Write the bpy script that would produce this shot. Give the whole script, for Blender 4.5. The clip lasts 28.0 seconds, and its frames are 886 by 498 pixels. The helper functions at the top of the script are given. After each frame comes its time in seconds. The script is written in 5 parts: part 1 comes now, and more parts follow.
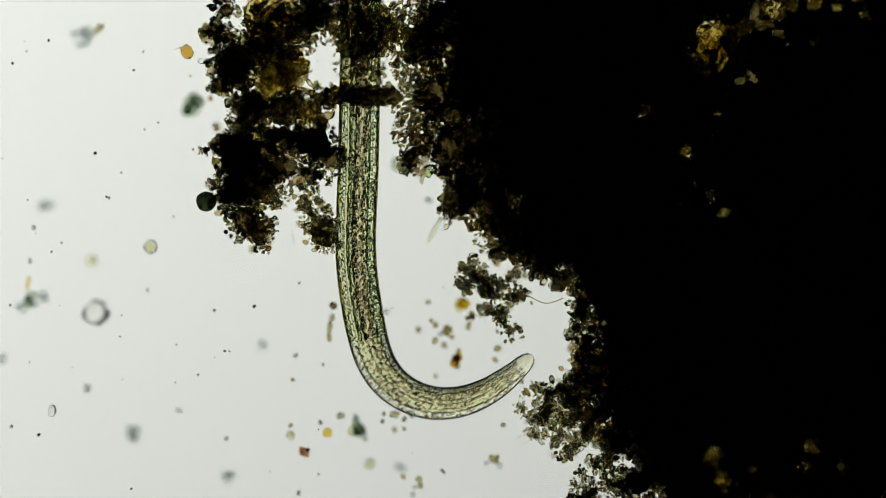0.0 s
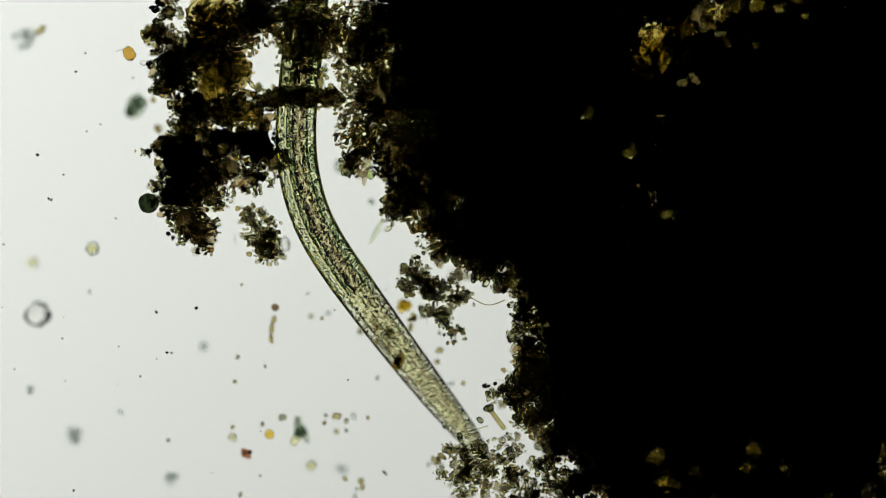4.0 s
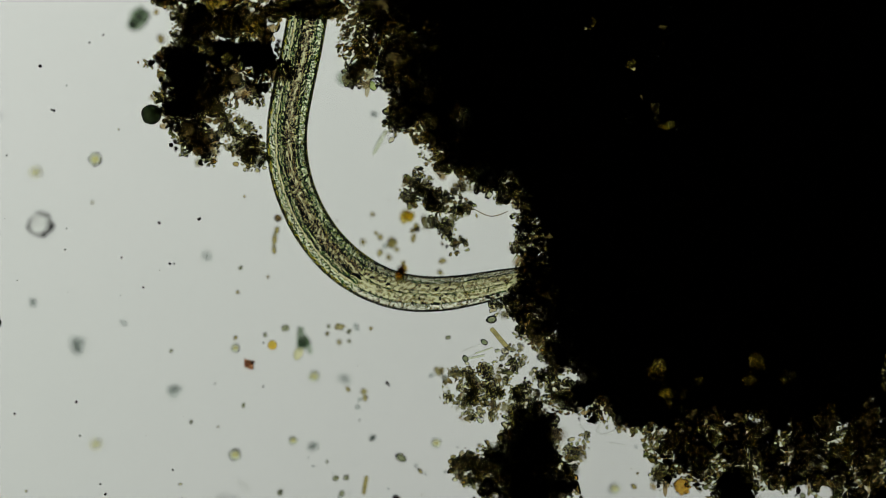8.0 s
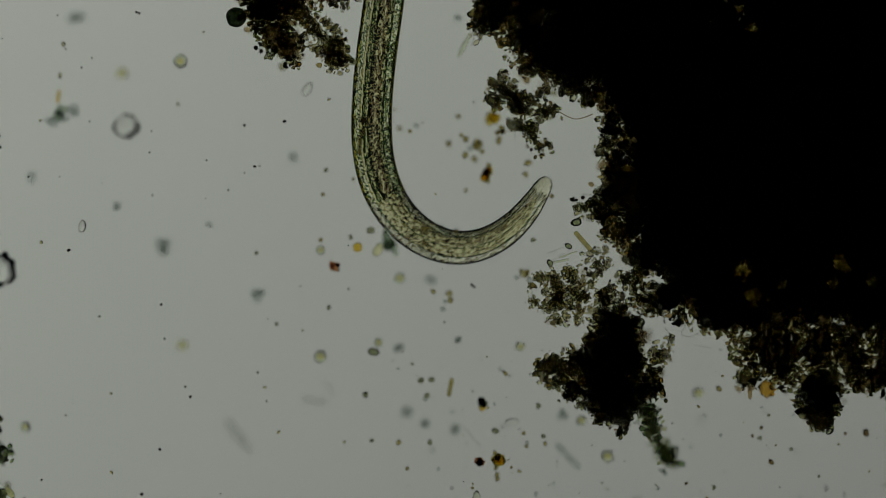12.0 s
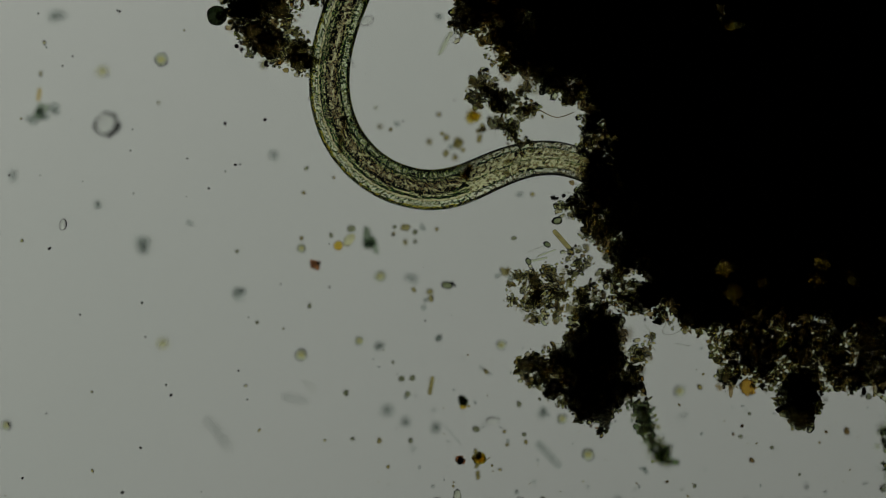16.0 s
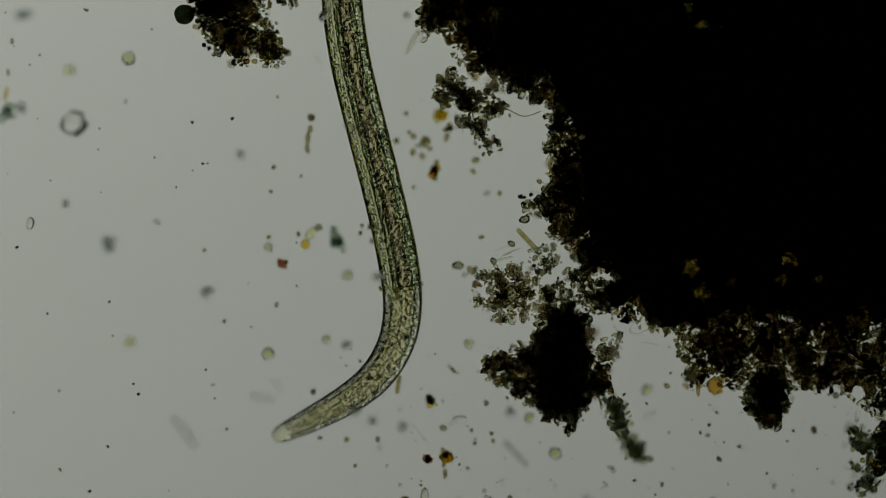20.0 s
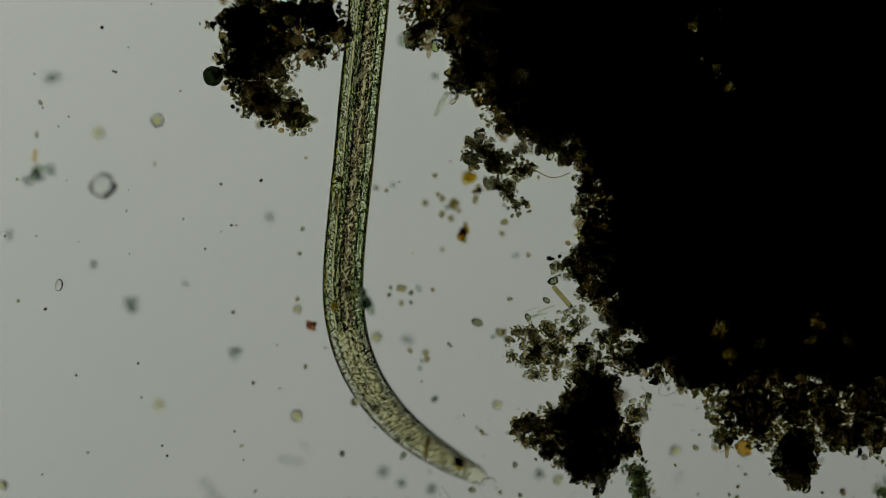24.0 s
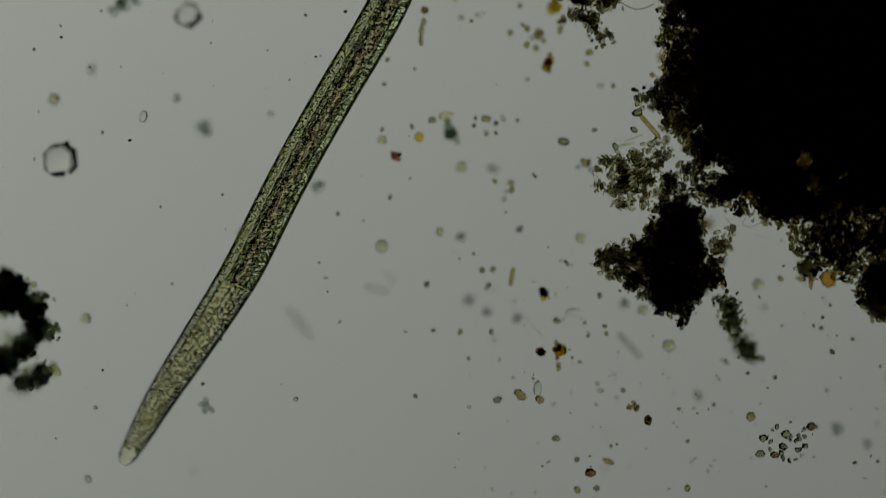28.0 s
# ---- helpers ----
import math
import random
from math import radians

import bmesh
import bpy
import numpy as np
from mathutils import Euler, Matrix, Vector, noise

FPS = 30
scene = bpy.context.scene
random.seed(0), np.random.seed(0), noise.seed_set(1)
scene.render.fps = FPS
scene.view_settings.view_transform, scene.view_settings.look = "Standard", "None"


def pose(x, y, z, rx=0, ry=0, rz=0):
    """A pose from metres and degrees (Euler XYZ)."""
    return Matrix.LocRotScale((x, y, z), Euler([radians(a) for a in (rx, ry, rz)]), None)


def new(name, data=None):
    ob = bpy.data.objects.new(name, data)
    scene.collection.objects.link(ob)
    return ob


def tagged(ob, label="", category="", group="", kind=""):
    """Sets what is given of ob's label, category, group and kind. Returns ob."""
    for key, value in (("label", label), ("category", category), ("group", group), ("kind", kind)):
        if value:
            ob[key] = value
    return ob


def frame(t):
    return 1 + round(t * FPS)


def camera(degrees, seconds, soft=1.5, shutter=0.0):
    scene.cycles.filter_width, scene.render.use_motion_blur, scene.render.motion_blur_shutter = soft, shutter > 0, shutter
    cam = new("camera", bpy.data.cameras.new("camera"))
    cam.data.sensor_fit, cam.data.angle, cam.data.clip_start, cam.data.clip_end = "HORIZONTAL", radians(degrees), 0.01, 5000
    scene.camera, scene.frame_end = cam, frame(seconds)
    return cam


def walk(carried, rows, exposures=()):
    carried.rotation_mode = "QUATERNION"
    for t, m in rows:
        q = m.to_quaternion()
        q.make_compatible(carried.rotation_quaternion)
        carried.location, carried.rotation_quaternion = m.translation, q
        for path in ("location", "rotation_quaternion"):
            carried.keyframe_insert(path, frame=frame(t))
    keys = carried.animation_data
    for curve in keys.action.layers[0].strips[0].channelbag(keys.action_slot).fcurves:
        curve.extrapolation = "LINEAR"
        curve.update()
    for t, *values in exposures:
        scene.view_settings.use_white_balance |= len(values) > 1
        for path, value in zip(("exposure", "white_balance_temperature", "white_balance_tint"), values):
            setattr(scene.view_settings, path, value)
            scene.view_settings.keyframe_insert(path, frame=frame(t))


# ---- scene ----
# A drop of pond water on a microscope slide. One metre in the model stands for one millimetre on the slide.
EYE = 8.961


def over(dx, dy):
    """The camera's pose when the slide has been shifted by so many micrometres."""
    return pose(-dx / 1000, dy / 1000, EYE)


def at(x, y, z=0.0):
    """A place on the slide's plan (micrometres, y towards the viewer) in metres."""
    return Vector(((x - 784) / 1000, (441 - y) / 1000, z))


cam = camera(10.0, 28.0, soft=0.8, shutter=0.12)
cam.data.dof.use_dof = True
cam.data.dof.focus_distance = EYE
cam.data.dof.aperture_fstop = 0.22
walk(cam, [
    (0, over(0, 0)), (0.1, over(1, -8)), (0.3, over(2, -17)), (0.7, over(2, -18)),
    (0.8, over(-15, -19)), (0.9, over(-46, -20)), (1, over(-70, -21)), (1.2, over(-76, -21)),
    (1.7, over(-77, -21)), (1.8, over(-84, -22)), (1.9, over(-125, -23)), (2, over(-158, -24)),
    (2.5, over(-159, -23)), (2.6, over(-156, 0)), (2.7, over(-154, 10)), (3.2, over(-153, 11)),
    (3.3, over(-140, 11)), (3.5, over(-101, 12)), (3.7, over(-102, 10)), (4, over(-102, 3)),
    (4.2, over(-102, -2)), (4.3, over(-101, -20)), (4.4, over(-101, -52)), (4.5, over(-100, -88)),
    (4.7, over(-98, -140)), (4.9, over(-95, -154)), (6.5, over(-95, -154)), (8, over(-97, -154)),
    (9, over(-95, -153)), (9.5, over(-96, -156)), (9.6, over(-95, -185)), (9.7, over(-93, -262)),
    (9.8, over(-91, -302)), (9.9, over(-87, -328)), (10, over(-86, -334)), (11.1, over(-86, -334)),
    (11.2, over(-75, -333)), (11.3, over(-42, -331)), (11.5, over(13, -328)), (11.7, over(47, -326)),
    (12, over(53, -326)), (12.5, over(53, -326)), (14.5, over(50, -327)), (15.7, over(48, -327)),
    (15.9, over(35, -328)), (16, over(19, -329)), (16.2, over(-46, -332)), (16.4, over(-78, -334)),
    (16.5, over(-80, -334)), (17, over(-80, -334)), (17.5, over(-77, -333)), (17.8, over(-76, -333)),
    (17.9, over(-46, -331)), (18, over(-39, -331)), (20.8, over(-38, -331)), (20.9, over(-34, -330)),
    (21, over(-18, -329)), (21.1, over(0, -328)), (21.2, over(14, -328)), (21.5, over(15, -328)),
    (22, over(16, -325)), (22.1, over(16, -318)), (22.2, over(15, -303)), (22.3, over(14, -278)),
    (22.4, over(13, -256)), (22.5, over(12, -236)), (22.7, over(12, -224)), (24.5, over(12, -222)),
    (26.3, over(12, -222)), (26.4, over(15, -222)), (26.5, over(27, -222)), (26.6, over(44, -221)),
    (26.8, over(96, -219)), (27, over(146, -216)), (27.3, over(147, -218)), (27.4, over(148, -232)),
    (27.5, over(149, -259)), (27.6, over(150, -298)), (27.7, over(152, -345)), (27.8, over(154, -398)),
    (27.9, over(157, -456)), (28, over(161, -520)),
], exposures=[(0, 0.16999999999999998, 6480, 13), (0.5, -0.08, 6480, 13), (1, -0.23, 6480, 13), (2, -0.05, 6480, 13), (3, 0.30000000000000004, 6480, 13), (4, 0.19999999999999998, 6480, 13), (4.5, 0.12000000000000001, 6480, 13), (6.5, -0.26, 6500, 10), (7, -0.29, 6500, 10), (8, -0.29, 6500, 10), (9, -0.31, 6500, 12), (9.5, -0.34, 6500, 12), (10, -0.44, 6500, 12), (11, -0.95, 6590, 7), (12, -1.23, 6590, 7), (15, -1.31, 6590, 7), (16, -1.3, 6590, 7), (17, -1.1, 6590, 7), (18, -1.07, 6590, 7), (20, -1.1, 6590, 7), (22, -1.17, 6590, 7), (25, -0.95, 6590, 7), (26, -0.93, 6590, 7), (27, -1.03, 6590, 7), (28, -1.28, 6590, 7)])

# ---- light: the lamp under the condenser, in a dark room ----
world = bpy.data.worlds.new("dark_room")
world.use_nodes = True
scene.world = world
world.node_tree.nodes["Background"].inputs["Color"].default_value = (0.5, 0.55, 0.6, 1)
world.node_tree.nodes["Background"].inputs["Strength"].default_value = 0.006
LAMP = 0.66


# ---- materials ----
def blank(name):
    m = bpy.data.materials.new(name)
    m.use_nodes = True
    m.node_tree.nodes.clear()
    return m, m.node_tree.nodes, m.node_tree.links


def link_ramp(n, l, fac, stops, constant=False):
    ramp = n.new("ShaderNodeValToRGB")
    ramp.color_ramp.interpolation = "CONSTANT" if constant else "LINEAR"
    els = ramp.color_ramp.elements
    while len(els) < len(stops):
        els.new(0.5)
    for e, (p, c) in zip(els, stops):
        e.position, e.color = p, (*c, 1)
    l.new(fac, ramp.inputs["Fac"])
    return ramp.outputs["Color"]


def noise_fac(n, l, scale, detail=3.0, coords="Object"):
    tc = n.new("ShaderNodeTexCoord")
    t = n.new("ShaderNodeTexNoise")
    t.inputs["Scale"].default_value, t.inputs["Detail"].default_value = scale, detail
    l.new(tc.outputs[coords], t.inputs["Vector"])
    return t.outputs["Fac"]


def glassy(name, stops, ior=1.2, rough=0.05, scale=40.0, island=False, mottled=0.25, bump=0.0):
    """Clear living or mineral matter: it bends the light and tints it; colours by grain or by a fine mottling."""
    m, n, l = blank(name)
    out, b = n.new("ShaderNodeOutputMaterial"), n.new("ShaderNodeBsdfPrincipled")
    f = noise_fac(n, l, scale)
    if island:
        g = n.new("ShaderNodeNewGeometry")
        col = link_ramp(n, l, g.outputs["Random Per Island"], stops, True)
    else:
        col = link_ramp(n, l, f, stops)
    mul = n.new("ShaderNodeMix")
    mul.data_type, mul.blend_type = "RGBA", "MULTIPLY"
    mul.inputs["Factor"].default_value = mottled
    l.new(col, mul.inputs["A"])
    l.new(link_ramp(n, l, noise_fac(n, l, scale * 3.3), [(0.35, (0.25, 0.25, 0.25)), (0.65, (1, 1, 1))]), mul.inputs["B"])
    l.new(mul.outputs["Result"], b.inputs["Base Color"])
    b.inputs["Transmission Weight"].default_value = 1.0
    b.inputs["IOR"].default_value = ior
    b.inputs["Roughness"].default_value = rough
    if bump:
        bn = n.new("ShaderNodeBump")
        bn.inputs["Strength"].default_value, bn.inputs["Distance"].default_value = bump, 0.004
        l.new(noise_fac(n, l, scale * 2), bn.inputs["Height"])
        l.new(bn.outputs["Normal"], b.inputs["Normal"])
    l.new(b.outputs["BSDF"], out.inputs["Surface"])
    return m


def matt(name, dark, light, scale=30.0, rough=0.9):
    m, n, l = blank(name)
    out, b = n.new("ShaderNodeOutputMaterial"), n.new("ShaderNodeBsdfPrincipled")
    l.new(link_ramp(n, l, noise_fac(n, l, scale, 5.0), [(0.35, dark), (0.7, light)]), b.inputs["Base Color"])
    b.inputs["Roughness"].default_value = rough
    bn = n.new("ShaderNodeBump")
    bn.inputs["Strength"].default_value, bn.inputs["Distance"].default_value = 0.6, 0.006
    l.new(noise_fac(n, l, scale * 4), bn.inputs["Height"])
    l.new(bn.outputs["Normal"], b.inputs["Normal"])
    l.new(b.outputs["BSDF"], out.inputs["Surface"])
    return m


def lamp_glow():
    m, n, l = blank("lamp_glow")
    out, e = n.new("ShaderNodeOutputMaterial"), n.new("ShaderNodeEmission")
    l.new(link_ramp(n, l, noise_fac(n, l, 0.6, 1.0), [(0.3, (0.938, 0.982, 0.905)), (0.7, (0.952, 0.985, 0.918))]), e.inputs["Color"])
    # the bulb sits off the axis: the field is brightest towards one side
    tc, dot = n.new("ShaderNodeTexCoord"), n.new("ShaderNodeVectorMath")
    dot.operation = "DOT_PRODUCT"
    dot.inputs[1].default_value = (-0.115, 0.13, 0.0)
    l.new(tc.outputs["Object"], dot.inputs[0])
    fall = n.new("ShaderNodeMath")
    fall.operation, fall.inputs[0].default_value = "POWER", math.e
    l.new(dot.outputs["Value"], fall.inputs[1])
    level = n.new("ShaderNodeMath")
    level.operation, level.inputs[1].default_value = "MULTIPLY", LAMP
    l.new(fall.outputs["Value"], level.inputs[0])
    l.new(level.outputs["Value"], e.inputs["Strength"])
    l.new(e.outputs["Emission"], out.inputs["Surface"])
    return m


def clear_water():
    m, n, l = blank("clear_water")
    out, t = n.new("ShaderNodeOutputMaterial"), n.new("ShaderNodeBsdfTransparent")
    l.new(link_ramp(n, l, noise_fac(n, l, 2.5, 4.0), [(0.3, (0.985, 0.99, 0.985)), (0.7, (1, 1, 0.995))]), t.inputs["Color"])
    l.new(t.outputs["BSDF"], out.inputs["Surface"])
    return m


GLOW, WATER = lamp_glow(), clear_water()
SLIDE = glassy("slide_glass", [(0.0, (0.99, 1.0, 0.99)), (1.0, (1, 1, 1))], 1.5, 0.0, 1.0, mottled=0.0)
CORE = matt("dark_humus", (0.012, 0.009, 0.005), (0.05, 0.035, 0.018))
GRAINS = glassy("debris_grains", [(0.0, (0.9, 0.9, 0.55)), (0.3, (0.8, 0.72, 0.34)), (0.46, (0.66, 0.68, 0.31)), (0.58, (0.6, 0.44, 0.17)),
                                  (0.66, (0.9, 0.89, 0.52)), (0.82, (0.16, 0.15, 0.04)), (0.95, (0.85, 0.55, 0.09))], 1.34, 0.0, 160, True, 0.2)
PALE_GRAINS = glassy("pale_debris_grains", [(0.0, (0.95, 0.92, 0.64)), (0.35, (0.86, 0.78, 0.4)), (0.55, (0.8, 0.8, 0.43)), (0.75, (0.96, 0.95, 0.71)),
                                            (0.93, (0.55, 0.44, 0.17))], 1.25, 0.0, 160, True, 0.15)
GOLD_GRAINS = glassy("golden_debris_grains", [(0.0, (0.85, 0.72, 0.26)), (0.3, (0.78, 0.67, 0.22)), (0.52, (0.92, 0.87, 0.52)), (0.68, (0.62, 0.48, 0.14)), (0.8, (0.72, 0.74, 0.3))], 1.15, 0.02, 160, True, 0.2)
EARTH_GRAINS = glassy("brown_debris_grains", [(0.0, (0.74, 0.55, 0.16)), (0.25, (0.58, 0.57, 0.18)), (0.45, (0.54, 0.38, 0.12)), (0.6, (0.84, 0.72, 0.3)), (0.72, (0.22, 0.15, 0.05)), (0.84, (0.36, 0.4, 0.12)), (0.93, (0.9, 0.86, 0.52))], 1.3, 0.0, 160, True, 0.2)
FLAKES = glassy("debris_flakes", [(0.0, (0.8, 0.78, 0.43)), (0.2, (0.9, 0.9, 0.64)), (0.36, (0.7, 0.62, 0.26)), (0.5, (0.72, 0.76, 0.38)), (0.62, (0.55, 0.44, 0.17)), (0.76, (0.7, 0.56, 0.17)), (0.86, (0.86, 0.87, 0.67)), (0.95, (0.3, 0.26, 0.1))], 1.3, 0.0, 110, True, 0.2, 0.3)
PALE_FLAKES = glassy("pale_debris_flakes", [(0.0, (0.92, 0.88, 0.6)), (0.35, (0.82, 0.77, 0.46)), (0.5, (0.95, 0.92, 0.69)), (0.7, (0.64, 0.58, 0.29)), (0.82, (0.84, 0.88, 0.62)), (0.94, (0.6, 0.5, 0.26))], 1.22, 0.0, 110, True, 0.15, 0.3)
GOLD_FILM = glassy("golden_film", [(0.0, (0.88, 0.8, 0.46)), (0.3, (0.84, 0.74, 0.38)), (0.55, (0.88, 0.86, 0.5)), (0.8, (0.8, 0.7, 0.34))], 1.03, 0.05, 120, True, 0.45)
MOSS_FILM = glassy("mossy_film", [(0.0, (0.7, 0.76, 0.46)), (0.4, (0.62, 0.72, 0.44)), (0.7, (0.8, 0.78, 0.42))], 1.04, 0.05, 90, True, 0.3)
MIST = glassy("soft_humus", [(0.0, (0.66, 0.55, 0.34)), (0.25, (0.62, 0.6, 0.4)), (0.5, (0.56, 0.44, 0.24)), (0.7, (0.7, 0.64, 0.44)), (0.9, (0.5, 0.5, 0.32))], 1.03, 0.05, 90, True, 0.3)
HUMUS = glassy("brown_humus", [(0.3, (0.06, 0.044, 0.016)), (0.5, (0.13, 0.1, 0.036)), (0.7, (0.22, 0.175, 0.06))], 1.04, 0.05, 45, mottled=0.6, bump=0.4)
HAZE = glassy("humus_film", [(0.0, (0.54, 0.44, 0.18)), (0.25, (0.5, 0.49, 0.22)), (0.5, (0.46, 0.36, 0.13)), (0.7, (0.64, 0.58, 0.28)), (0.9, (0.36, 0.38, 0.16))], 1.08, 0.1, 120, True, 0.4)
MOSS = glassy("mossy_debris_grains", [(0.0, (0.42, 0.56, 0.3)), (0.3, (0.26, 0.38, 0.2)), (0.5, (0.58, 0.66, 0.34)), (0.75, (0.5, 0.5, 0.2)), (0.9, (0.7, 0.78, 0.5))], 1.28, 0.0, 160, True, 0.2)
HEADSKIN = glassy("head_cuticle", [(0.3, (0.98, 0.97, 0.94)), (0.7, (0.99, 0.98, 0.97))], 1.12, 0.0, 60, mottled=0.05)
CUTICLE = glassy("cuticle", [(0.3, (0.98, 0.97, 0.9)), (0.7, (0.99, 0.985, 0.94))], 1.066, 0.0, 60, mottled=0.05)
BODYWALL = glassy("body_wall", [(0.3, (0.955, 0.95, 0.74)), (0.7, (0.985, 0.98, 0.84))], 1.02, 0.02, 120, mottled=0.12)
GUT = glassy("gut_lining", [(0.3, (0.97, 0.9, 0.74)), (0.7, (0.99, 0.95, 0.84))], 1.01, 0.05, 150, mottled=0.3)
GULLET = glassy("gullet_lining", [(0.3, (0.95, 0.93, 0.68)), (0.7, (0.98, 0.97, 0.8))], 1.01, 0.05, 150, mottled=0.25)
FIBRE = glassy("muscle_fibre", [(0.3, (0.08, 0.24, 0.12)), (0.7, (0.26, 0.42, 0.2))], 1.05, 0.05, 200)
CORD = glassy("yellow_side_cord", [(0.3, (0.93, 0.87, 0.36)), (0.7, (0.97, 0.92, 0.46))], 1.01, 0.05, 200)
GUT_GRAINS = glassy("gut_granules", [(0.0, (0.88, 0.7, 0.5)), (0.3, (0.97, 0.93, 0.78)), (0.57, (0.55, 0.38, 0.26)), (0.62, (0.95, 0.8, 0.62)), (0.8, (0.99, 0.97, 0.9))], 1.25, 0.0, 90, True, 0.1)
WALL_GRAINS = glassy("body_wall_granules", [(0.0, (0.14, 0.4, 0.22)), (0.26, (0.7, 0.82, 0.42)), (0.44, (0.08, 0.2, 0.1)), (0.62, (0.92, 0.86, 0.36)), (0.86, (0.96, 0.96, 0.78))], 1.2, 0.0, 90, True, 0.1)
GULLET_GRAINS = glassy("gullet_granules", [(0.0, (0.95, 0.91, 0.7)), (0.4, (0.99, 0.98, 0.93)), (0.62, (0.84, 0.76, 0.42)), (0.74, (0.45, 0.54, 0.3)), (0.79, (0.92, 0.76, 0.66)), (0.9, (0.99, 0.99, 0.96))], 1.22, 0.0, 90, True, 0.1)
AMBER = glassy("amber_matter", [(0.3, (0.9, 0.57, 0.06)), (0.7, (0.98, 0.8, 0.18))], 1.07, 0.05, 160, mottled=0.3, bump=0.3)
GOLD = glassy("golden_matter", [(0.3, (0.9, 0.74, 0.2)), (0.7, (0.97, 0.87, 0.38))], 1.04, 0.05, 160, mottled=0.25, bump=0.3)
RUST = glassy("rusty_matter", [(0.3, (0.46, 0.17, 0.08)), (0.7, (0.68, 0.34, 0.15))], 1.08, 0.1, 90, mottled=0.5, bump=0.6)
YELLOW = glassy("yellow_cell", [(0.3, (0.9, 0.88, 0.5)), (0.7, (0.97, 0.95, 0.66))], 1.1, 0.02, 60, mottled=0.1)
SHELL = glassy("cell_shell", [(0.3, (0.84, 0.9, 0.7)), (0.7, (0.93, 0.95, 0.82))], 1.13, 0.0, 90, mottled=0.15)
HEART = glassy("cell_heart", [(0.3, (0.95, 0.84, 0.4)), (0.7, (0.98, 0.93, 0.6))], 1.02, 0.05, 150, mottled=0.2)
GREEN = glassy("green_cell", [(0.3, (0.42, 0.55, 0.2)), (0.7, (0.72, 0.8, 0.36))], 1.13, 0.03, 120, mottled=0.4)
DARKGREEN = glassy("dark_green_matter", [(0.3, (0.56, 0.67, 0.54)), (0.7, (0.8, 0.86, 0.75))], 1.05, 0.03, 150, mottled=0.4, bump=0.4)
GREY = glassy("grey_matter", [(0.3, (0.82, 0.87, 0.85)), (0.7, (0.96, 0.97, 0.96))], 1.07, 0.1, 70, mottled=0.4)
SMOKE = glassy("grey_green_matter", [(0.3, (0.74, 0.8, 0.77)), (0.7, (0.91, 0.935, 0.92))], 1.03, 0.02, 70, mottled=0.4)
OLIVE = glassy("olive_brown_matter", [(0.3, (0.36, 0.3, 0.1)), (0.7, (0.74, 0.66, 0.3))], 1.1, 0.03, 120, mottled=0.35, bump=0.3)
SAND = glassy("sand", [(0.3, (0.96, 0.97, 0.95)), (0.7, (1, 1, 0.99))], 1.17, 0.0, 50, mottled=0.04)
FAINT = glassy("faint_matter", [(0.3, (0.955, 0.965, 0.96)), (0.7, (0.985, 0.99, 0.985))], 1.02, 0.1, 70, mottled=0.3)
ORANGE = glassy("orange_matter", [(0.3, (0.68, 0.36, 0.06)), (0.7, (0.9, 0.6, 0.12))], 1.07, 0.05, 160, mottled=0.45, bump=0.4)
DARKCELL = glassy("dark_olive_cell", [(0.3, (0.34, 0.4, 0.22)), (0.7, (0.62, 0.66, 0.4))], 1.3, 0.0, 120, mottled=0.4)
DARKBALL = glassy("black_green_cell", [(0.3, (0.008, 0.012, 0.005)), (0.7, (0.04, 0.055, 0.025))], 1.1, 0.0, 120, mottled=0.5, bump=0.5)
CLEAR = glassy("clear_cell", [(0.3, (0.95, 0.96, 0.93)), (0.7, (1, 1, 0.98))], 1.14, 0.0, 50, mottled=0.05)
SPORE = glassy("dark_green_spore", [(0.3, (0.3, 0.33, 0.2)), (0.7, (0.56, 0.58, 0.4))], 1.1, 0.05, 200, mottled=0.4)
BROWN = glassy("brown_matter", [(0.35, (0.2, 0.12, 0.04)), (0.65, (0.62, 0.44, 0.17))], 1.2, 0.05, 200, mottled=0.6, bump=0.6)
SPECK = matt("dark_speck", (0.01, 0.009, 0.008), (0.06, 0.05, 0.04), 200)


# ---- mesh helpers ----
def part(name, bm, material, parent=None, label="", smooth=True):
    me = bpy.data.meshes.new(name)
    bm.to_mesh(me)
    bm.free()
    if smooth:
        me.polygons.foreach_set("use_smooth", [True] * len(me.polygons))
    me.materials.append(material)
    ob = new(name, me)
    ob.parent = parent
    if label:
        tagged(ob, label)
    return ob


def ball(level):
    bm = bmesh.new()
    bmesh.ops.create_icosphere(bm, subdivisions=level, radius=1.0)
    v = np.array([x.co for x in bm.verts])
    f = np.array([[x.index for x in p.verts] for p in bm.faces])
    bm.free()
    return v, f


BALL1, BALL2, BALL3 = ball(1), ball(2), ball(3)
rng = np.random.default_rng(7)


def turns(n):
    """n random rotation matrices."""
    q = rng.normal(size=(n, 4))
    q /= np.linalg.norm(q, axis=1)[:, None]
    w, x, y, z = q.T
    return np.stack([np.stack([1 - 2 * (y * y + z * z), 2 * (x * y - z * w), 2 * (x * z + y * w)], 1),
                     np.stack([2 * (x * y + z * w), 1 - 2 * (x * x + z * z), 2 * (y * z - x * w)], 1),
                     np.stack([2 * (x * z - y * w), 2 * (y * z + x * w), 1 - 2 * (x * x + y * y)], 1)], 1)


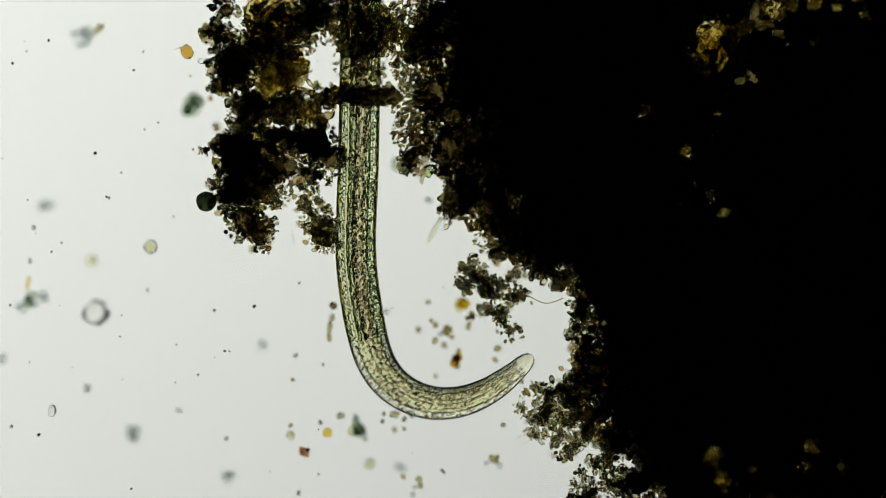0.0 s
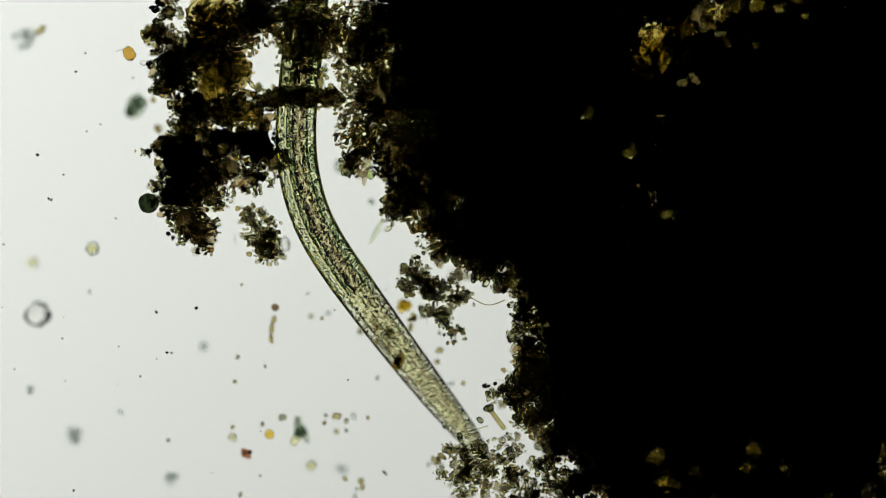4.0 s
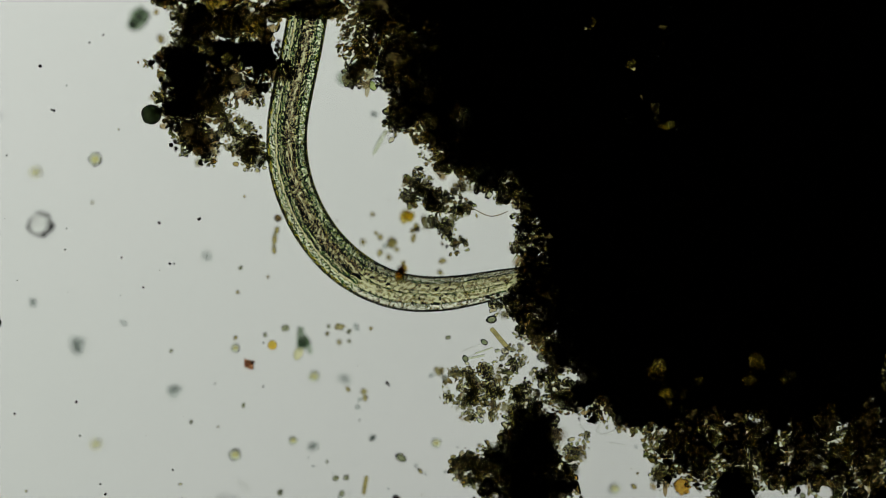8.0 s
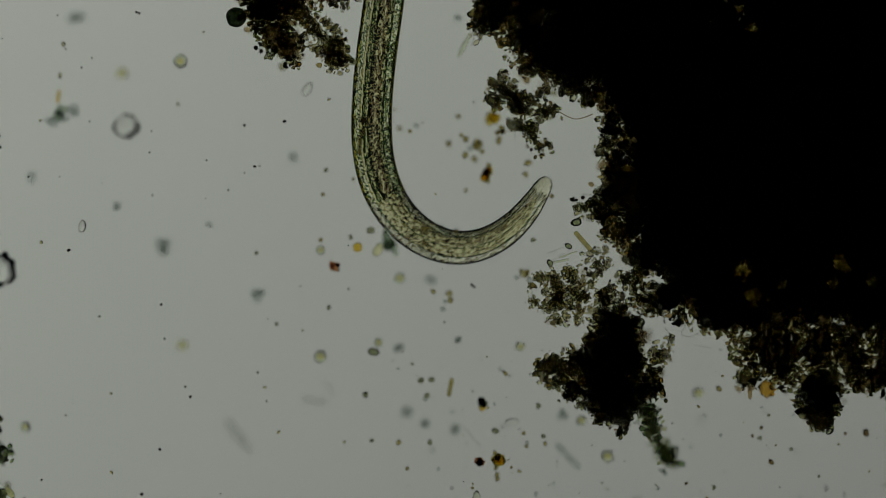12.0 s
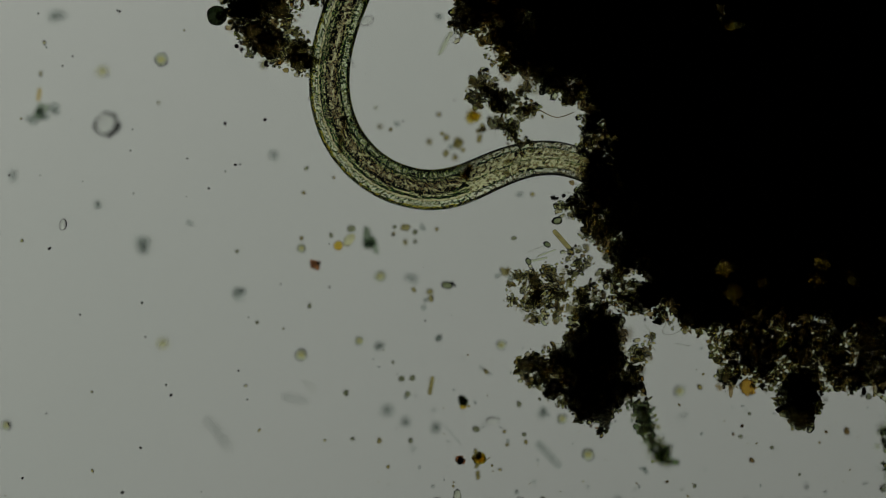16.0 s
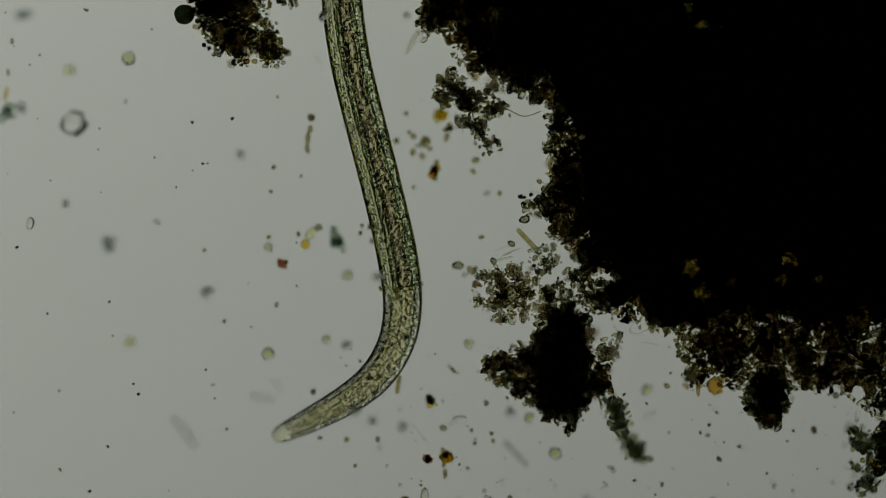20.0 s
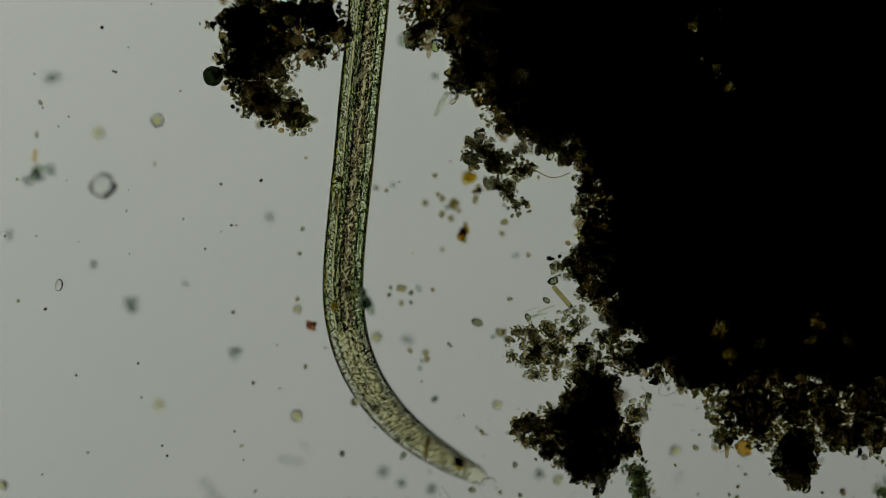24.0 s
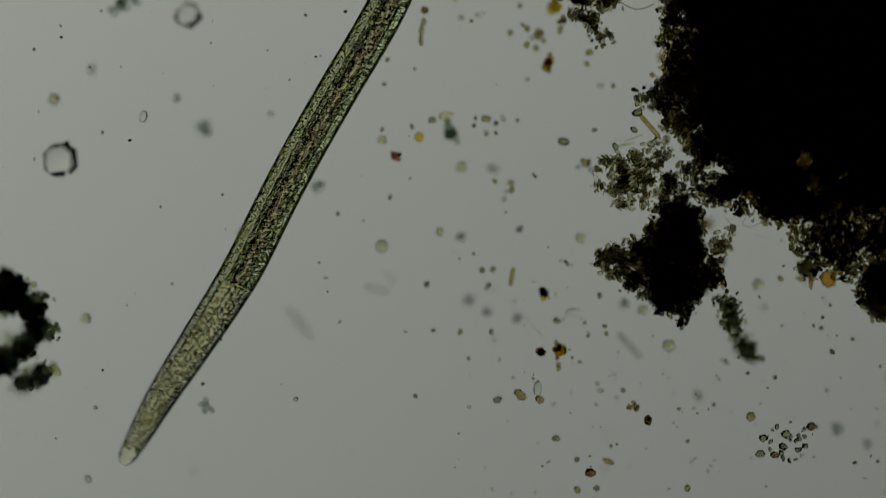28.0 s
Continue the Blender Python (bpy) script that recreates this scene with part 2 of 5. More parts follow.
def mesh_of(name, v, f, material, smooth=True):
    me = bpy.data.meshes.new(name)
    me.vertices.add(len(v))
    me.vertices.foreach_set("co", np.asarray(v, dtype=np.float32).ravel())
    me.loops.add(f.size)
    me.loops.foreach_set("vertex_index", f.ravel().astype(np.int32))
    me.polygons.add(len(f))
    me.polygons.foreach_set("loop_start", np.arange(0, f.size, f.shape[1], dtype=np.int32))
    me.polygons.foreach_set("use_smooth", [smooth] * len(f))
    me.materials.append(material)
    me.update(calc_edges=True)
    me.validate()
    return me


def crumple_mesh(name, places, sizes, material, level=BALL3, rough=0.16):
    """Many crumpled flakes as one mesh: each one folded and pitted, of its own outline."""
    places, sizes = np.asarray(places), np.asarray(sizes)
    n = len(places)
    bv, bf = level
    folds = np.zeros((n, len(bv)))
    for freq, amp in ((2.2, rough), (3.0, rough), (4.5, rough * 0.8), (7.5, rough * 0.5), (9.0, rough * 0.5)):
        way = rng.normal(size=(n, 3)) * freq * 0.7
        folds += amp * np.sin(np.einsum("vj,nj->nv", bv, way) + rng.uniform(0, math.tau, (n, 1)))
    shape = bv[None] * np.maximum(0.3, 1 + folds)[:, :, None] * np.exp(0.28 * rng.normal(size=(n, 1, 3)))
    shape = np.einsum("nij,nvj->nvi", turns(n), shape)
    v = (shape * sizes[:, None, None] + places[:, None]).reshape(-1, 3)
    f = (bf[None] + (np.arange(n) * len(bv))[:, None, None]).reshape(-1, 3)
    return mesh_of(name, v, f, material)


def grain_mesh(name, places, sizes, material, level=BALL2, uneven=0.07, long=0.25, axis=None):
    """Many separate uneven grains as one mesh. axis: stretches the grains along local x instead of any way."""
    places, sizes = np.asarray(places), np.asarray(sizes)
    n = len(places)
    bv, bf = level
    shape = bv[None] * (1 + uneven * rng.normal(size=(n, len(bv), 1)))
    if axis is None:
        shape = shape * np.exp(long * rng.normal(size=(n, 1, 3)))
        shape = np.einsum("nij,nvj->nvi", turns(n), shape)
    else:
        shape = shape * np.array([axis, 1.0, 1.0])
    v = (shape * sizes[:, None, None] + places[:, None]).reshape(-1, 3)
    f = (bf[None] + (np.arange(n) * len(bv))[:, None, None]).reshape(-1, 3)
    return mesh_of(name, v, f, material)


# thin places of the clots, through which light comes (x, y, radius)
WINDOWS = [(1272, 70, 34), (1262, 102, 30), (1252, 128, 13), (1318, 50, 13), (1300, 88, 16), (1215, 95, 8), (1372, 20, 17), (1400, 4, 12), (1440, 6, 14), (1478, 14, 9), (1510, -4, 12), (1527, 24, 8), (1486, 824, 9), (1568, 880, 10)]
WINDOWS += [(1136, 198, 11), (1215, 271, 10), (1266, 372, 8),
           (1262, 808, 19), (1279, 845, 19), (1436, 793, 13), (1426, 827, 12), (1329, 832, 10), (1300, 870, 9), (1670, 795, 12), (1377, 569, 6), (1670, 838, 16), (1436, 80, 6), (1230, 120, 9)]
WINDOWS += [(480, 30, 26), (470, 65, 16), (490, 130, 24), (520, 120, 20), (500, 195, 16), (430, 222, 12), (545, 200, 16),
           (818, 278, 11), (862, 243, 13), (826, 328, 16), (842, 352, 12), (812, 165, 8), (500, 258, 9), (1050, 638, 16)]


def pierced(v, f, shift):
    """Drops the faces of a clod that lie over a window. shift: the clod's pose."""
    c = np.array([shift @ Vector(p) for p in v[f].mean(axis=1)])
    keep = np.ones(len(f), dtype=bool)
    for x, y, r in WINDOWS:
        w = at(x, y)
        d = np.hypot(c[:, 0] - w.x, c[:, 1] - w.y) * 1000
        near = np.where(d < r * 1.5)[0]
        for k in near:
            a = math.atan2(c[k, 1] - w.y, c[k, 0] - w.x)
            if d[k] < r * (1 + 0.45 * noise.noise(Vector((math.cos(a) * 1.8, math.sin(a) * 1.8, x * 0.1)))):
                keep[k] = False
    return f[keep]


def lump_mesh(name, rx, ry, rz, material, seed, level=4, rugged=0.3, freq=2.2, shift=None):
    """A rounded clod with a rugged, knobbly skin."""
    v, f = ball(level)
    off = Vector((seed * 3.1, seed * 1.7, seed * 2.3))
    out = []
    for p in v:
        q = Vector(p)
        k = 1 + rugged * noise.noise(q * freq + off) + rugged * 0.6 * noise.noise(q * freq * 2.7 + off) + rugged * 0.16 * noise.noise(q * freq * 7 + off)
        out.append(q * k)
    v = np.array([(q.x * rx, q.y * ry, q.z * rz) for q in out])
    if shift is not None:
        f = pierced(v, f, shift)
    return mesh_of(name, v, f, material)


# ---- the setting: lamp, slide and water ----
def disc(name, radius, thick, material, centre):
    bm = bmesh.new()
    bmesh.ops.create_cone(bm, cap_ends=True, segments=96, radius1=radius, radius2=radius, depth=thick)
    bmesh.ops.bevel(bm, geom=[e for e in bm.edges if e.calc_face_angle(0) > 1.0], offset=thick * 0.2, segments=3, affect="EDGES")
    ob = part(name, bm, material, smooth=False)
    ob.location = centre
    return ob


def slab(name, sx, sy, sz, material, centre, bevel=0.0):
    bm = bmesh.new()
    bmesh.ops.create_cube(bm, size=1.0)
    bmesh.ops.scale(bm, vec=(sx, sy, sz), verts=bm.verts)
    if bevel:
        bmesh.ops.bevel(bm, geom=bm.edges[:], offset=bevel, segments=2, affect="EDGES")
    ob = part(name, bm, material, smooth=False)
    ob.location = centre
    return ob


tagged(disc("condenser_lamp", 2.15, 0.2, GLOW, (0, -0.25, -5.6)), "evenly glowing white lamp field under the slide", "lamp", kind="structure")
tagged(slab("microscope_slide", 6.0, 5.0, 0.5, SLIDE, (0, -0.25, -0.452), 0.02), "clear glass microscope slide", "slide", kind="structure")
tagged(slab("water", 5.6, 4.6, 0.36, WATER, (0, -0.25, -0.018)), "thin clear film of pond water on the slide", "water", kind="structure")


# ---- flocs of debris ----
def clods(home, rows, height=0.55, shrink=0.9, brown=40):
    """Humus lumps (x, y, radius) of a clot; those smaller than brown let some light through."""
    for x, y, r in rows:
        m = Matrix.Translation(at(x, y, rng.uniform(-0.06, 0.02))) @ pose(0, 0, 0, 0, 0, rng.uniform(0, 360))
        shrunk = shrink * (0.93 if r < 60 else 0.97 if r < 85 else 0.91)
        me = lump_mesh("clod", r * shrunk / 1000, r * shrunk / 1000 * rng.uniform(0.88, 1.08), min(0.1, r / 1000 * height), HUMUS if r < brown else CORE, x * 0.013 + y * 0.007, 4 if r < 45 else 5, 0.46, 1.5 + r / 45, m)
        ob = new("clod", me)
        ob.parent = home
        ob.matrix_local = Matrix.Translation(-home.location) @ m


def scatter(home, name, label, points, size, material, level=BALL2):
    places = np.array([at(x, y, z) - home.location for x, y, z in points])
    sizes = np.exp(rng.uniform(math.log(size[0]), math.log(size[1]), len(places))) / 1000
    ob = new(name, grain_mesh(name, places, sizes, material, level, 0.11, 0.34))
    ob.parent = home
    tagged(ob, label, kind="stuff")


def floc(name, label, lumps, count, size=(2, 5), thick=11, material=GRAINS, solid=True, depth=0.015, group="debris flocs", picked=24, hairs=6, haze=0.1, shrink=0.9, flakes=None, brown=40):
    """A clot of humus lumps (x, y, radius) fringed with translucent grains, films and a few hairs."""
    home = new(name)
    home.location = at(np.mean([r[0] for r in lumps]), np.mean([r[1] for r in lumps]))
    tagged(home, label, "debris", group)
    if solid:
        clods(home, lumps, shrink=shrink, brown=brown)
    rows = np.array(lumps, dtype=float)
    steps = np.cumsum(rows[:, 2] / rows[:, 2].sum())
    steps[-1] = 1.0

    def points(n, thick, depth, lowest, crowd=1, spread=5.0):
        """Places in the fringe, in little crowds of grains."""
        got = []
        while len(got) < n:
            k = int(np.searchsorted(steps, rng.uniform()))
            a = rng.uniform(0, math.tau)
            r = rows[k, 2]
            if solid:
                tuft = 0.35 + 1.3 * max(0.0, 0.45 + noise.noise(Vector((2.2 * math.cos(a) * r / 40, 2.2 * math.sin(a) * r / 40, k * 5.0))))
                q = r * 0.86 + (min(rng.exponential(thick * 0.8), thick * 1.9) * tuft if rng.uniform() < 0.75 else -abs(rng.normal()) * thick)
            else:
                q = r * math.sqrt(rng.uniform()) * (1 + 0.25 * noise.noise(Vector((2 * math.cos(a), 2 * math.sin(a), k * 5.0)))) + rng.normal() * 2
            p = rows[k, :2] + q * np.array((math.cos(a), math.sin(a)))
            d = (np.hypot(*(rows[:, :2] - p).T) - rows[:, 2]).min()
            if solid and d < lowest and rng.uniform() > 0.06:
                continue
            if not solid and noise.noise(Vector((p[0] / 14, p[1] / 14, 1.5))) < -0.34:
                continue
            for _ in range(int(rng.integers(1, 2 * crowd))):
                got.append((p[0] + rng.normal() * spread * (crowd > 1), p[1] + rng.normal() * spread * (crowd > 1), rng.normal() * depth))
        return got

    near = points(count // (12 if solid else 8), thick * 0.75, depth * 1.6, -thick * 1.5, 3, 6.0)
    sizes = np.exp(rng.uniform(math.log(2.2), math.log(6.5 if solid else 4.2), len(near))) / 1000
    crumpled = new("crumpled_humus", crumple_mesh("crumpled_humus", np.array([at(*p) - home.location for p in near]), sizes, flakes or (material if material is MOSS else FLAKES if solid else PALE_FLAKES)))
    crumpled.parent = home
    tagged(crumpled, "crumpled translucent flakes of humus", kind="stuff")
    scatter(home, "grains", "translucent brown, olive and clear grains", points(int(count * (0.9 if solid else 0.7)), thick * 0.8, depth, -thick * 1.6, 10, 4.0), size, material)
    scatter(home, "humus_haze", "soft out-of-focus films of humus", points(int(count * (0.08 if solid else 0.03)), 3.5, 0.07, -thick * 1.9, 2, 4.0), (4, 9) if solid else (3, 6), MOSS_FILM if material is MOSS else MIST)
    scatter(home, "crumbs", "opaque dark crumbs of humus", points(int(count * (0.12 if solid else 0.05)), thick * 0.6, depth * 2, -thick * 1.6, 3, 5.0), (2, 7) if solid else (2, 4), MOSS if material is MOSS else OLIVE if material is PALE_GRAINS else CORE, BALL1)
    scatter(home, "films", "soft brown films of humus", points(int(count * haze), thick * 0.5, 0.05, -thick * 1.6, 3), (3, 7) if solid else (2, 4.5), MOSS_FILM if material is MOSS else HAZE, BALL2)
    for x, y, z in points(picked, thick, depth, -6):
        g = new("grain", grain_mesh("grain", [(0, 0, 0)], [rng.uniform(2.2, 4.0) / 1000], material, BALL3, 0.06))
        g.parent, g.location = home, at(x, y, z) - home.location
    for x, y, z in points(hairs, thick, 0.01, -2):
        v, f = BALL2
        ob = new("hair", mesh_of("hair", v * np.array((rng.uniform(8, 20), rng.uniform(0.6, 1.3), 0.8)) / 1000, f, CLEAR if rng.uniform() < 0.7 else GREEN))
        ob.parent, ob.matrix_local = home, Matrix.Translation(at(x, y, z) - home.location) @ pose(0, 0, 0, 0, 0, rng.uniform(0, 180))
    return home


def patch(home, x, y, r, count, material, size=(3, 6), depth=0.04):
    """A thinner window in a clot where light comes through golden grains."""
    a, q = rng.uniform(0, math.tau, count), np.sqrt(rng.uniform(0, 1, count)) * r
    scatter(home, "golden_grains", "golden translucent grains", [(x + q[i] * math.cos(a[i]), y + q[i] * math.sin(a[i]), rng.normal() * depth) for i in range(count)], size, material, BALL1)


MASS = floc("debris_mass", "huge dark brown clot of decayed plant debris", [
    (938, 60, 146), (970, 250, 124), (1003, 380, 97), (1130, 90, 95), (1180, 230, 95), (1110, 330, 110), (1130, 480, 110), (1150, 610, 100),
    (1180, 740, 95), (1242, 826, 80), (1290, 500, 120), (1300, 680, 130), (1360, 800, 88), (1390, 350, 95), (1350, 220, 80), (1470, 110, 90),
    (1440, 240, 100), (1560, 200, 140), (1500, 420, 130), (1480, 620, 140), (1660, 480, 170), (1660, 705, 165), (1500, 815, 92), (1610, 80, 80), (1680, 60, 90)],
    4600, (1.3, 3.3), 12, picked=60, hairs=40, haze=0.035)
clods(MASS, [(1255, 165, 45), (1215, 340, 35), (1240, 410, 50), (1310, 405, 45), (1315, 330, 45), (1300, 280, 55), (1260, 300, 40), (1345, 90, 45), (1385, 130, 45), (1350, 30, 35),
             (1010, 150, 70), (1060, 200, 70), (1200, 140, 50), (1040, 20, 70), (1045, 445, 45), (1210, 400, 40), (1390, 460, 60), (1400, 510, 60), (1390, 740, 60), (1540, 520, 50),
             (1580, 330, 70), (1560, 740, 80), (1580, 620, 60), (1400, 590, 60), (1220, 590, 60)])
clods(MASS, [(820, -50, 70), (920, -60, 80), (1050, -60, 80), (1180, -50, 80), (1300, -50, 70), (1420, -50, 70), (1540, -50, 80), (1660, -50, 90), (1760, 0, 90)])
clods(MASS, [(1700, 300, 100), (1540, 50, 60), (1740, 150, 80), (1225, 30, 50), (1290, 20, 40), (1420, 30, 50), (1480, 20, 50), (1275, 90, 60), (1450, 750, 70), (1170, 810, 50),
             (1385, 62, 20), (895, 322, 24), (1258, 332, 22), (1335, 145, 36), (1080, 680, 32), (1280, 850, 46), (1430, 850, 46), (1510, 880, 30), (1235, 884, 26), (1318, 888, 30), (1395, 880, 26), (1470, 892, 28), (1552, 896, 32), (1630, 890, 34), (1700, 896, 44)])
clods(MASS, [(1402, 76, 30), (1265, 206, 30), (1072, 572, 16), (1232, 362, 13), (1112, 5, 44), (1228, -4, 34), (1410, 100, 26), (1235, 345, 16), (1590, 845, 56), (1690, 855, 56), (1370, 880, 30)])
clods(MASS, [(1236, 350, 27), (1283, 350, 22), (1258, 392, 20), (1230, 380, 20), (1208, 332, 25), (1224, 372, 22)], brown=0)
clods(MASS, [(885, 340, 30), (905, 395, 32), (950, 438, 24), (872, 290, 26), (850, 100, 34), (848, 180, 34), (858, 30, 34), (856, 235, 22)])
clods(MASS, [(1850, 120, 150), (1880, 380, 170), (1840, 640, 160), (1830, 860, 130), (2020, 240, 130), (2010, 560, 140), (1960, 790, 110), (1000, -160, 110), (1180, -190, 130), (1390, -200, 140), (1600, -190, 140), (1800, -110, 150), (1300, -310, 90), (1560, -330, 80), (1980, 20, 100)])
floc("debris_fringe", "ragged brown fringe of loose plant debris under the dark clot", [
    (856, 285, 28), (852, 345, 22), (882, 385, 30), (935, 430, 26), (836, 235, 22), (838, 165, 26), (975, 462, 26), (1030, 515, 26), (1045, 665, 26), (1040, 700, 26), (1082, 715, 36), (1094, 780, 36), (1132, 850, 36), (1184, 878, 22), (1290, 935, 26), (1350, 950, 20), (1400, 925, 28), (1450, 955, 20),
    (1520, 935, 28), (1570, 970, 18), (1630, 940, 30), (1690, 930, 36), (1480, 900, 24)] + [(1340, 985, 12), (1300, 965, 15), (1410, 965, 20), (1465, 985, 12), (1520, 975, 18), (1590, 985, 14), (1640, 980, 18), (1700, 965, 22), (1745, 950, 40), (1545, 1008, 15), (1582, 1020, 17), (1618, 1030, 20), (1600, 1050, 13), (1505, 1000, 12), (1650, 1030, 26), (1700, 1030, 30)], 4000, (1.3, 3.3), 13, picked=60, hairs=40, haze=0.035, shrink=0.7, brown=33)
UPPER = floc("debris_clump", "dark brown clump of debris through which the worm creeps", [
    (378, 54, 20), (413, 115, 48), (445, 90, 30), (488, 94, 22), (448, 189, 38), (508, 180, 24), (425, 272, 54), (498, 249, 34), (556, 252, 40), (584, 280, 24), (545, 312, 17), (420, 335, 48), (432, 385, 26), (439, 412, 12), (476, 345, 24), (470, 308, 22), (505, 295, 26), (455, 400, 22), (462, 426, 13),
    (520, 60, 26), (560, 20, 34), (475, 20, 24), (400, 20, 16), (390, 150, 20)],
    2700, (1.3, 3.3), 10, picked=50, hairs=20, haze=0.05, shrink=0.74, brown=31)
floc("debris_clump", "dark clump of debris lying over the worm", [(568, 172, 14), (745, 80, 30), (775, 170, 38), (790, 265, 38), (728, 283, 20), (808, 345, 22), (780, 30, 44)],
     1700, (1.3, 3.3), 11, picked=40, hairs=12, haze=0.035, shrink=0.72)
LOOSE = floc("debris_tuft", "loose grainy brown tuft brushed by the worm", [(560, 385, 30), (575, 420, 20), (548, 360, 20), (566, 400, 22)], 740, (1.5, 3.5), solid=False, haze=0.16, material=PALE_GRAINS)
floc("debris_tuft", "loose grainy brown tuft beside the dark clot", [(832, 478, 20), (824, 505, 14), (852, 498, 16), (868, 512, 20), (896, 518, 22), (918, 522, 13), (866, 548, 15), (882, 562, 14), (908, 584, 11), (938, 468, 18), (912, 484, 9), (962, 476, 16), (880, 448, 12), (985, 500, 12)], 1800, (1.4, 3.4), solid=False, haze=0.12, flakes=FLAKES)
BALLED = floc("debris_tuft", "pale grainy tuft at the edge of the dark clot", [(952, 712, 36), (995, 725, 38), (968, 745, 38), (985, 705, 28), (1021, 768, 20), (1008, 790, 14), (1042, 760, 16)], 1400, (1.3, 3.4), solid=False, haze=0.02, material=PALE_GRAINS)
floc("debris_tuft", "small pale tuft in a notch of the dark clot", [(1010, 590, 14), (1030, 650, 20), (1020, 560, 10), (1026, 846, 14), (1075, 838, 16), (1045, 872, 18), (1015, 882, 12), (1090, 868, 16), (1050, 820, 9)], 800, (1.3, 3.1), solid=False, haze=0.05)
floc("debris_tuft", "olive tuft along the notch of the dark clot", [(800, 370, 24), (835, 340, 20), (1010, 660, 14), (985, 690, 20), (1000, 790, 24)], 750, (1.3, 3.1), solid=False, haze=0.05)
floc("debris_clump", "dark clump hanging below the main clot", [(1043, 915, 38), (1052, 952, 32), (1010, 945, 28), (1018, 1000, 38), (1062, 1012, 32), (1098, 1005, 17), (1035, 1045, 28), (1008, 1036, 22), (1045, 1064, 14), (985, 975, 16), (965, 1012, 12)],
     1900, (1.6, 4.4), 10, picked=40, hairs=16, haze=0.05, shrink=0.9, brown=15)
floc("debris_tuft", "grainy olive lobe of a dark clump", [(953, 985, 20), (928, 998, 17), (980, 962, 16), (958, 1018, 15), (908, 985, 12), (900, 972, 9), (930, 968, 13), (962, 955, 10), (985, 1030, 12)], 1000, (1.3, 3.3), solid=False, haze=0.3, flakes=FLAKES)
floc("debris_tuft", "pale foam of grains in the notch below the dark clot", [(1126, 944, 11), (1100, 956, 9), (1078, 972, 9), (1134, 925, 7), (1118, 962, 6)], 170, (1.6, 3.6), solid=False, haze=0.01, material=PALE_GRAINS, picked=8, hairs=2)
TAIL = floc("debris_tuft", "dark green drifting tuft", [(1086, 1050, 15), (1100, 1062, 14), (1098, 1084, 11), (1104, 1074, 10)], 420, (1.3, 3.1), solid=False, depth=0.035, haze=0.06, material=MOSS, picked=6)
floc("debris_clump", "knobbly dark lumps along the edge of the clot", [(1040, 576, 15), (1030, 545, 14), (1003, 486, 12), (1035, 612, 16), (1050, 664, 27), (1008, 692, 16), (1042, 735, 24), (1085, 790, 28), (905, 425, 22), (960, 462, 18)], 900, (1.3, 3.3), 9, picked=12, haze=0.08, shrink=0.68)
floc("debris_clump", "small black clod at the clot's lower edge", [(1398, 1026, 40), (1402, 1062, 20), (1268, 998, 16)], 420, (1.3, 3.3), 6, picked=10)
floc("debris_clump", "dark clump beside the lower edge of the clot", [(1625, 1120, 46), (1680, 1080, 60), (1690, 1160, 50)], 600, (2, 5), 10, picked=20)
floc("debris_tuft", "greenish blurred tuft beside a dark clump", [(1560, 1110, 26), (1575, 1160, 24), (1565, 1190, 18)], 240, (2.5, 5), solid=False, depth=0.07, haze=0.08, material=MOSS, picked=6)
BLOT = floc("debris_tuft", "blurred dark green lump at the end of a tuft", [(1122, 1110, 7), (1124, 1134, 13), (1140, 1140, 14), (1134, 1128, 10)], 170, (2, 4.5), solid=False, depth=0.02, haze=0.3, material=MOSS, picked=4, hairs=0, flakes=MOSS)
BLOT.location.z = -0.11
SICKLE = floc("debris_clump", "dark curved clump of debris drifting in open water", [(-140, 1040, 36), (-100, 1062, 24), (-84, 1100, 23), (-112, 1135, 22), (-150, 1155, 26), (-82, 1183, 16), (-120, 1198, 13), (-100, 1190, 13)], 260, (2, 5), 5, depth=0.07, picked=12, hairs=3, shrink=1.0, material=MOSS, brown=0)
SICKLE.location.z = 0.1
for x, y, r in WINDOWS:
    patch(MASS if x > 900 else UPPER, x, y, r * 1.45, int(r * r * (0.08 if r > 20 else 0.4 if y > 550 else 0.3)) + 8, GOLD_GRAINS, (2.2, 5))
    scatter(MASS if x > 900 else UPPER, "golden_film", "thin golden film of humus", [(x, y, -0.03)], (r * 1.5, r * 1.55), GOLD_FILM, BALL3)
    patch(MASS if x > 900 else UPPER, x, y, r, 4, GOLD_FILM, (r * 0.6, r * 0.9), 0.05)
    patch(MASS if x > 900 else UPPER, x, y, r * 1.3, int(r * r * (0.006 if r > 20 else 0.06 if y > 550 else 0.03)), HAZE, (2.5, 5), 0.03)
for x, y, r in ((1290, 935, 55), (1350, 950, 55), (1420, 955, 55), (1500, 960, 55), (1570, 960, 55), (1640, 960, 60), (1264, 370, 9), (1210, 900, 26), (1000, 495, 24), (1330, 985, 34), (1480, 990, 34), (1330, 900, 42), (1440, 905, 42), (1540, 905, 42), (1640, 900, 46), (1260, 900, 34), (1700, 930, 46), (1040, 640, 30), (1030, 700, 30), (1060, 750, 30), (1035, 545, 24), (930, 452, 28), (1090, 860, 30)):
    patch(MASS, x, y, r, int(r * r * 0.14), EARTH_GRAINS, (1.5, 3.6), 0.025)
    patch(MASS, x, y, r, int(r * r * (0.05 if y > 880 else 0.03)), HAZE, (2.5, 5.5), 0.03)
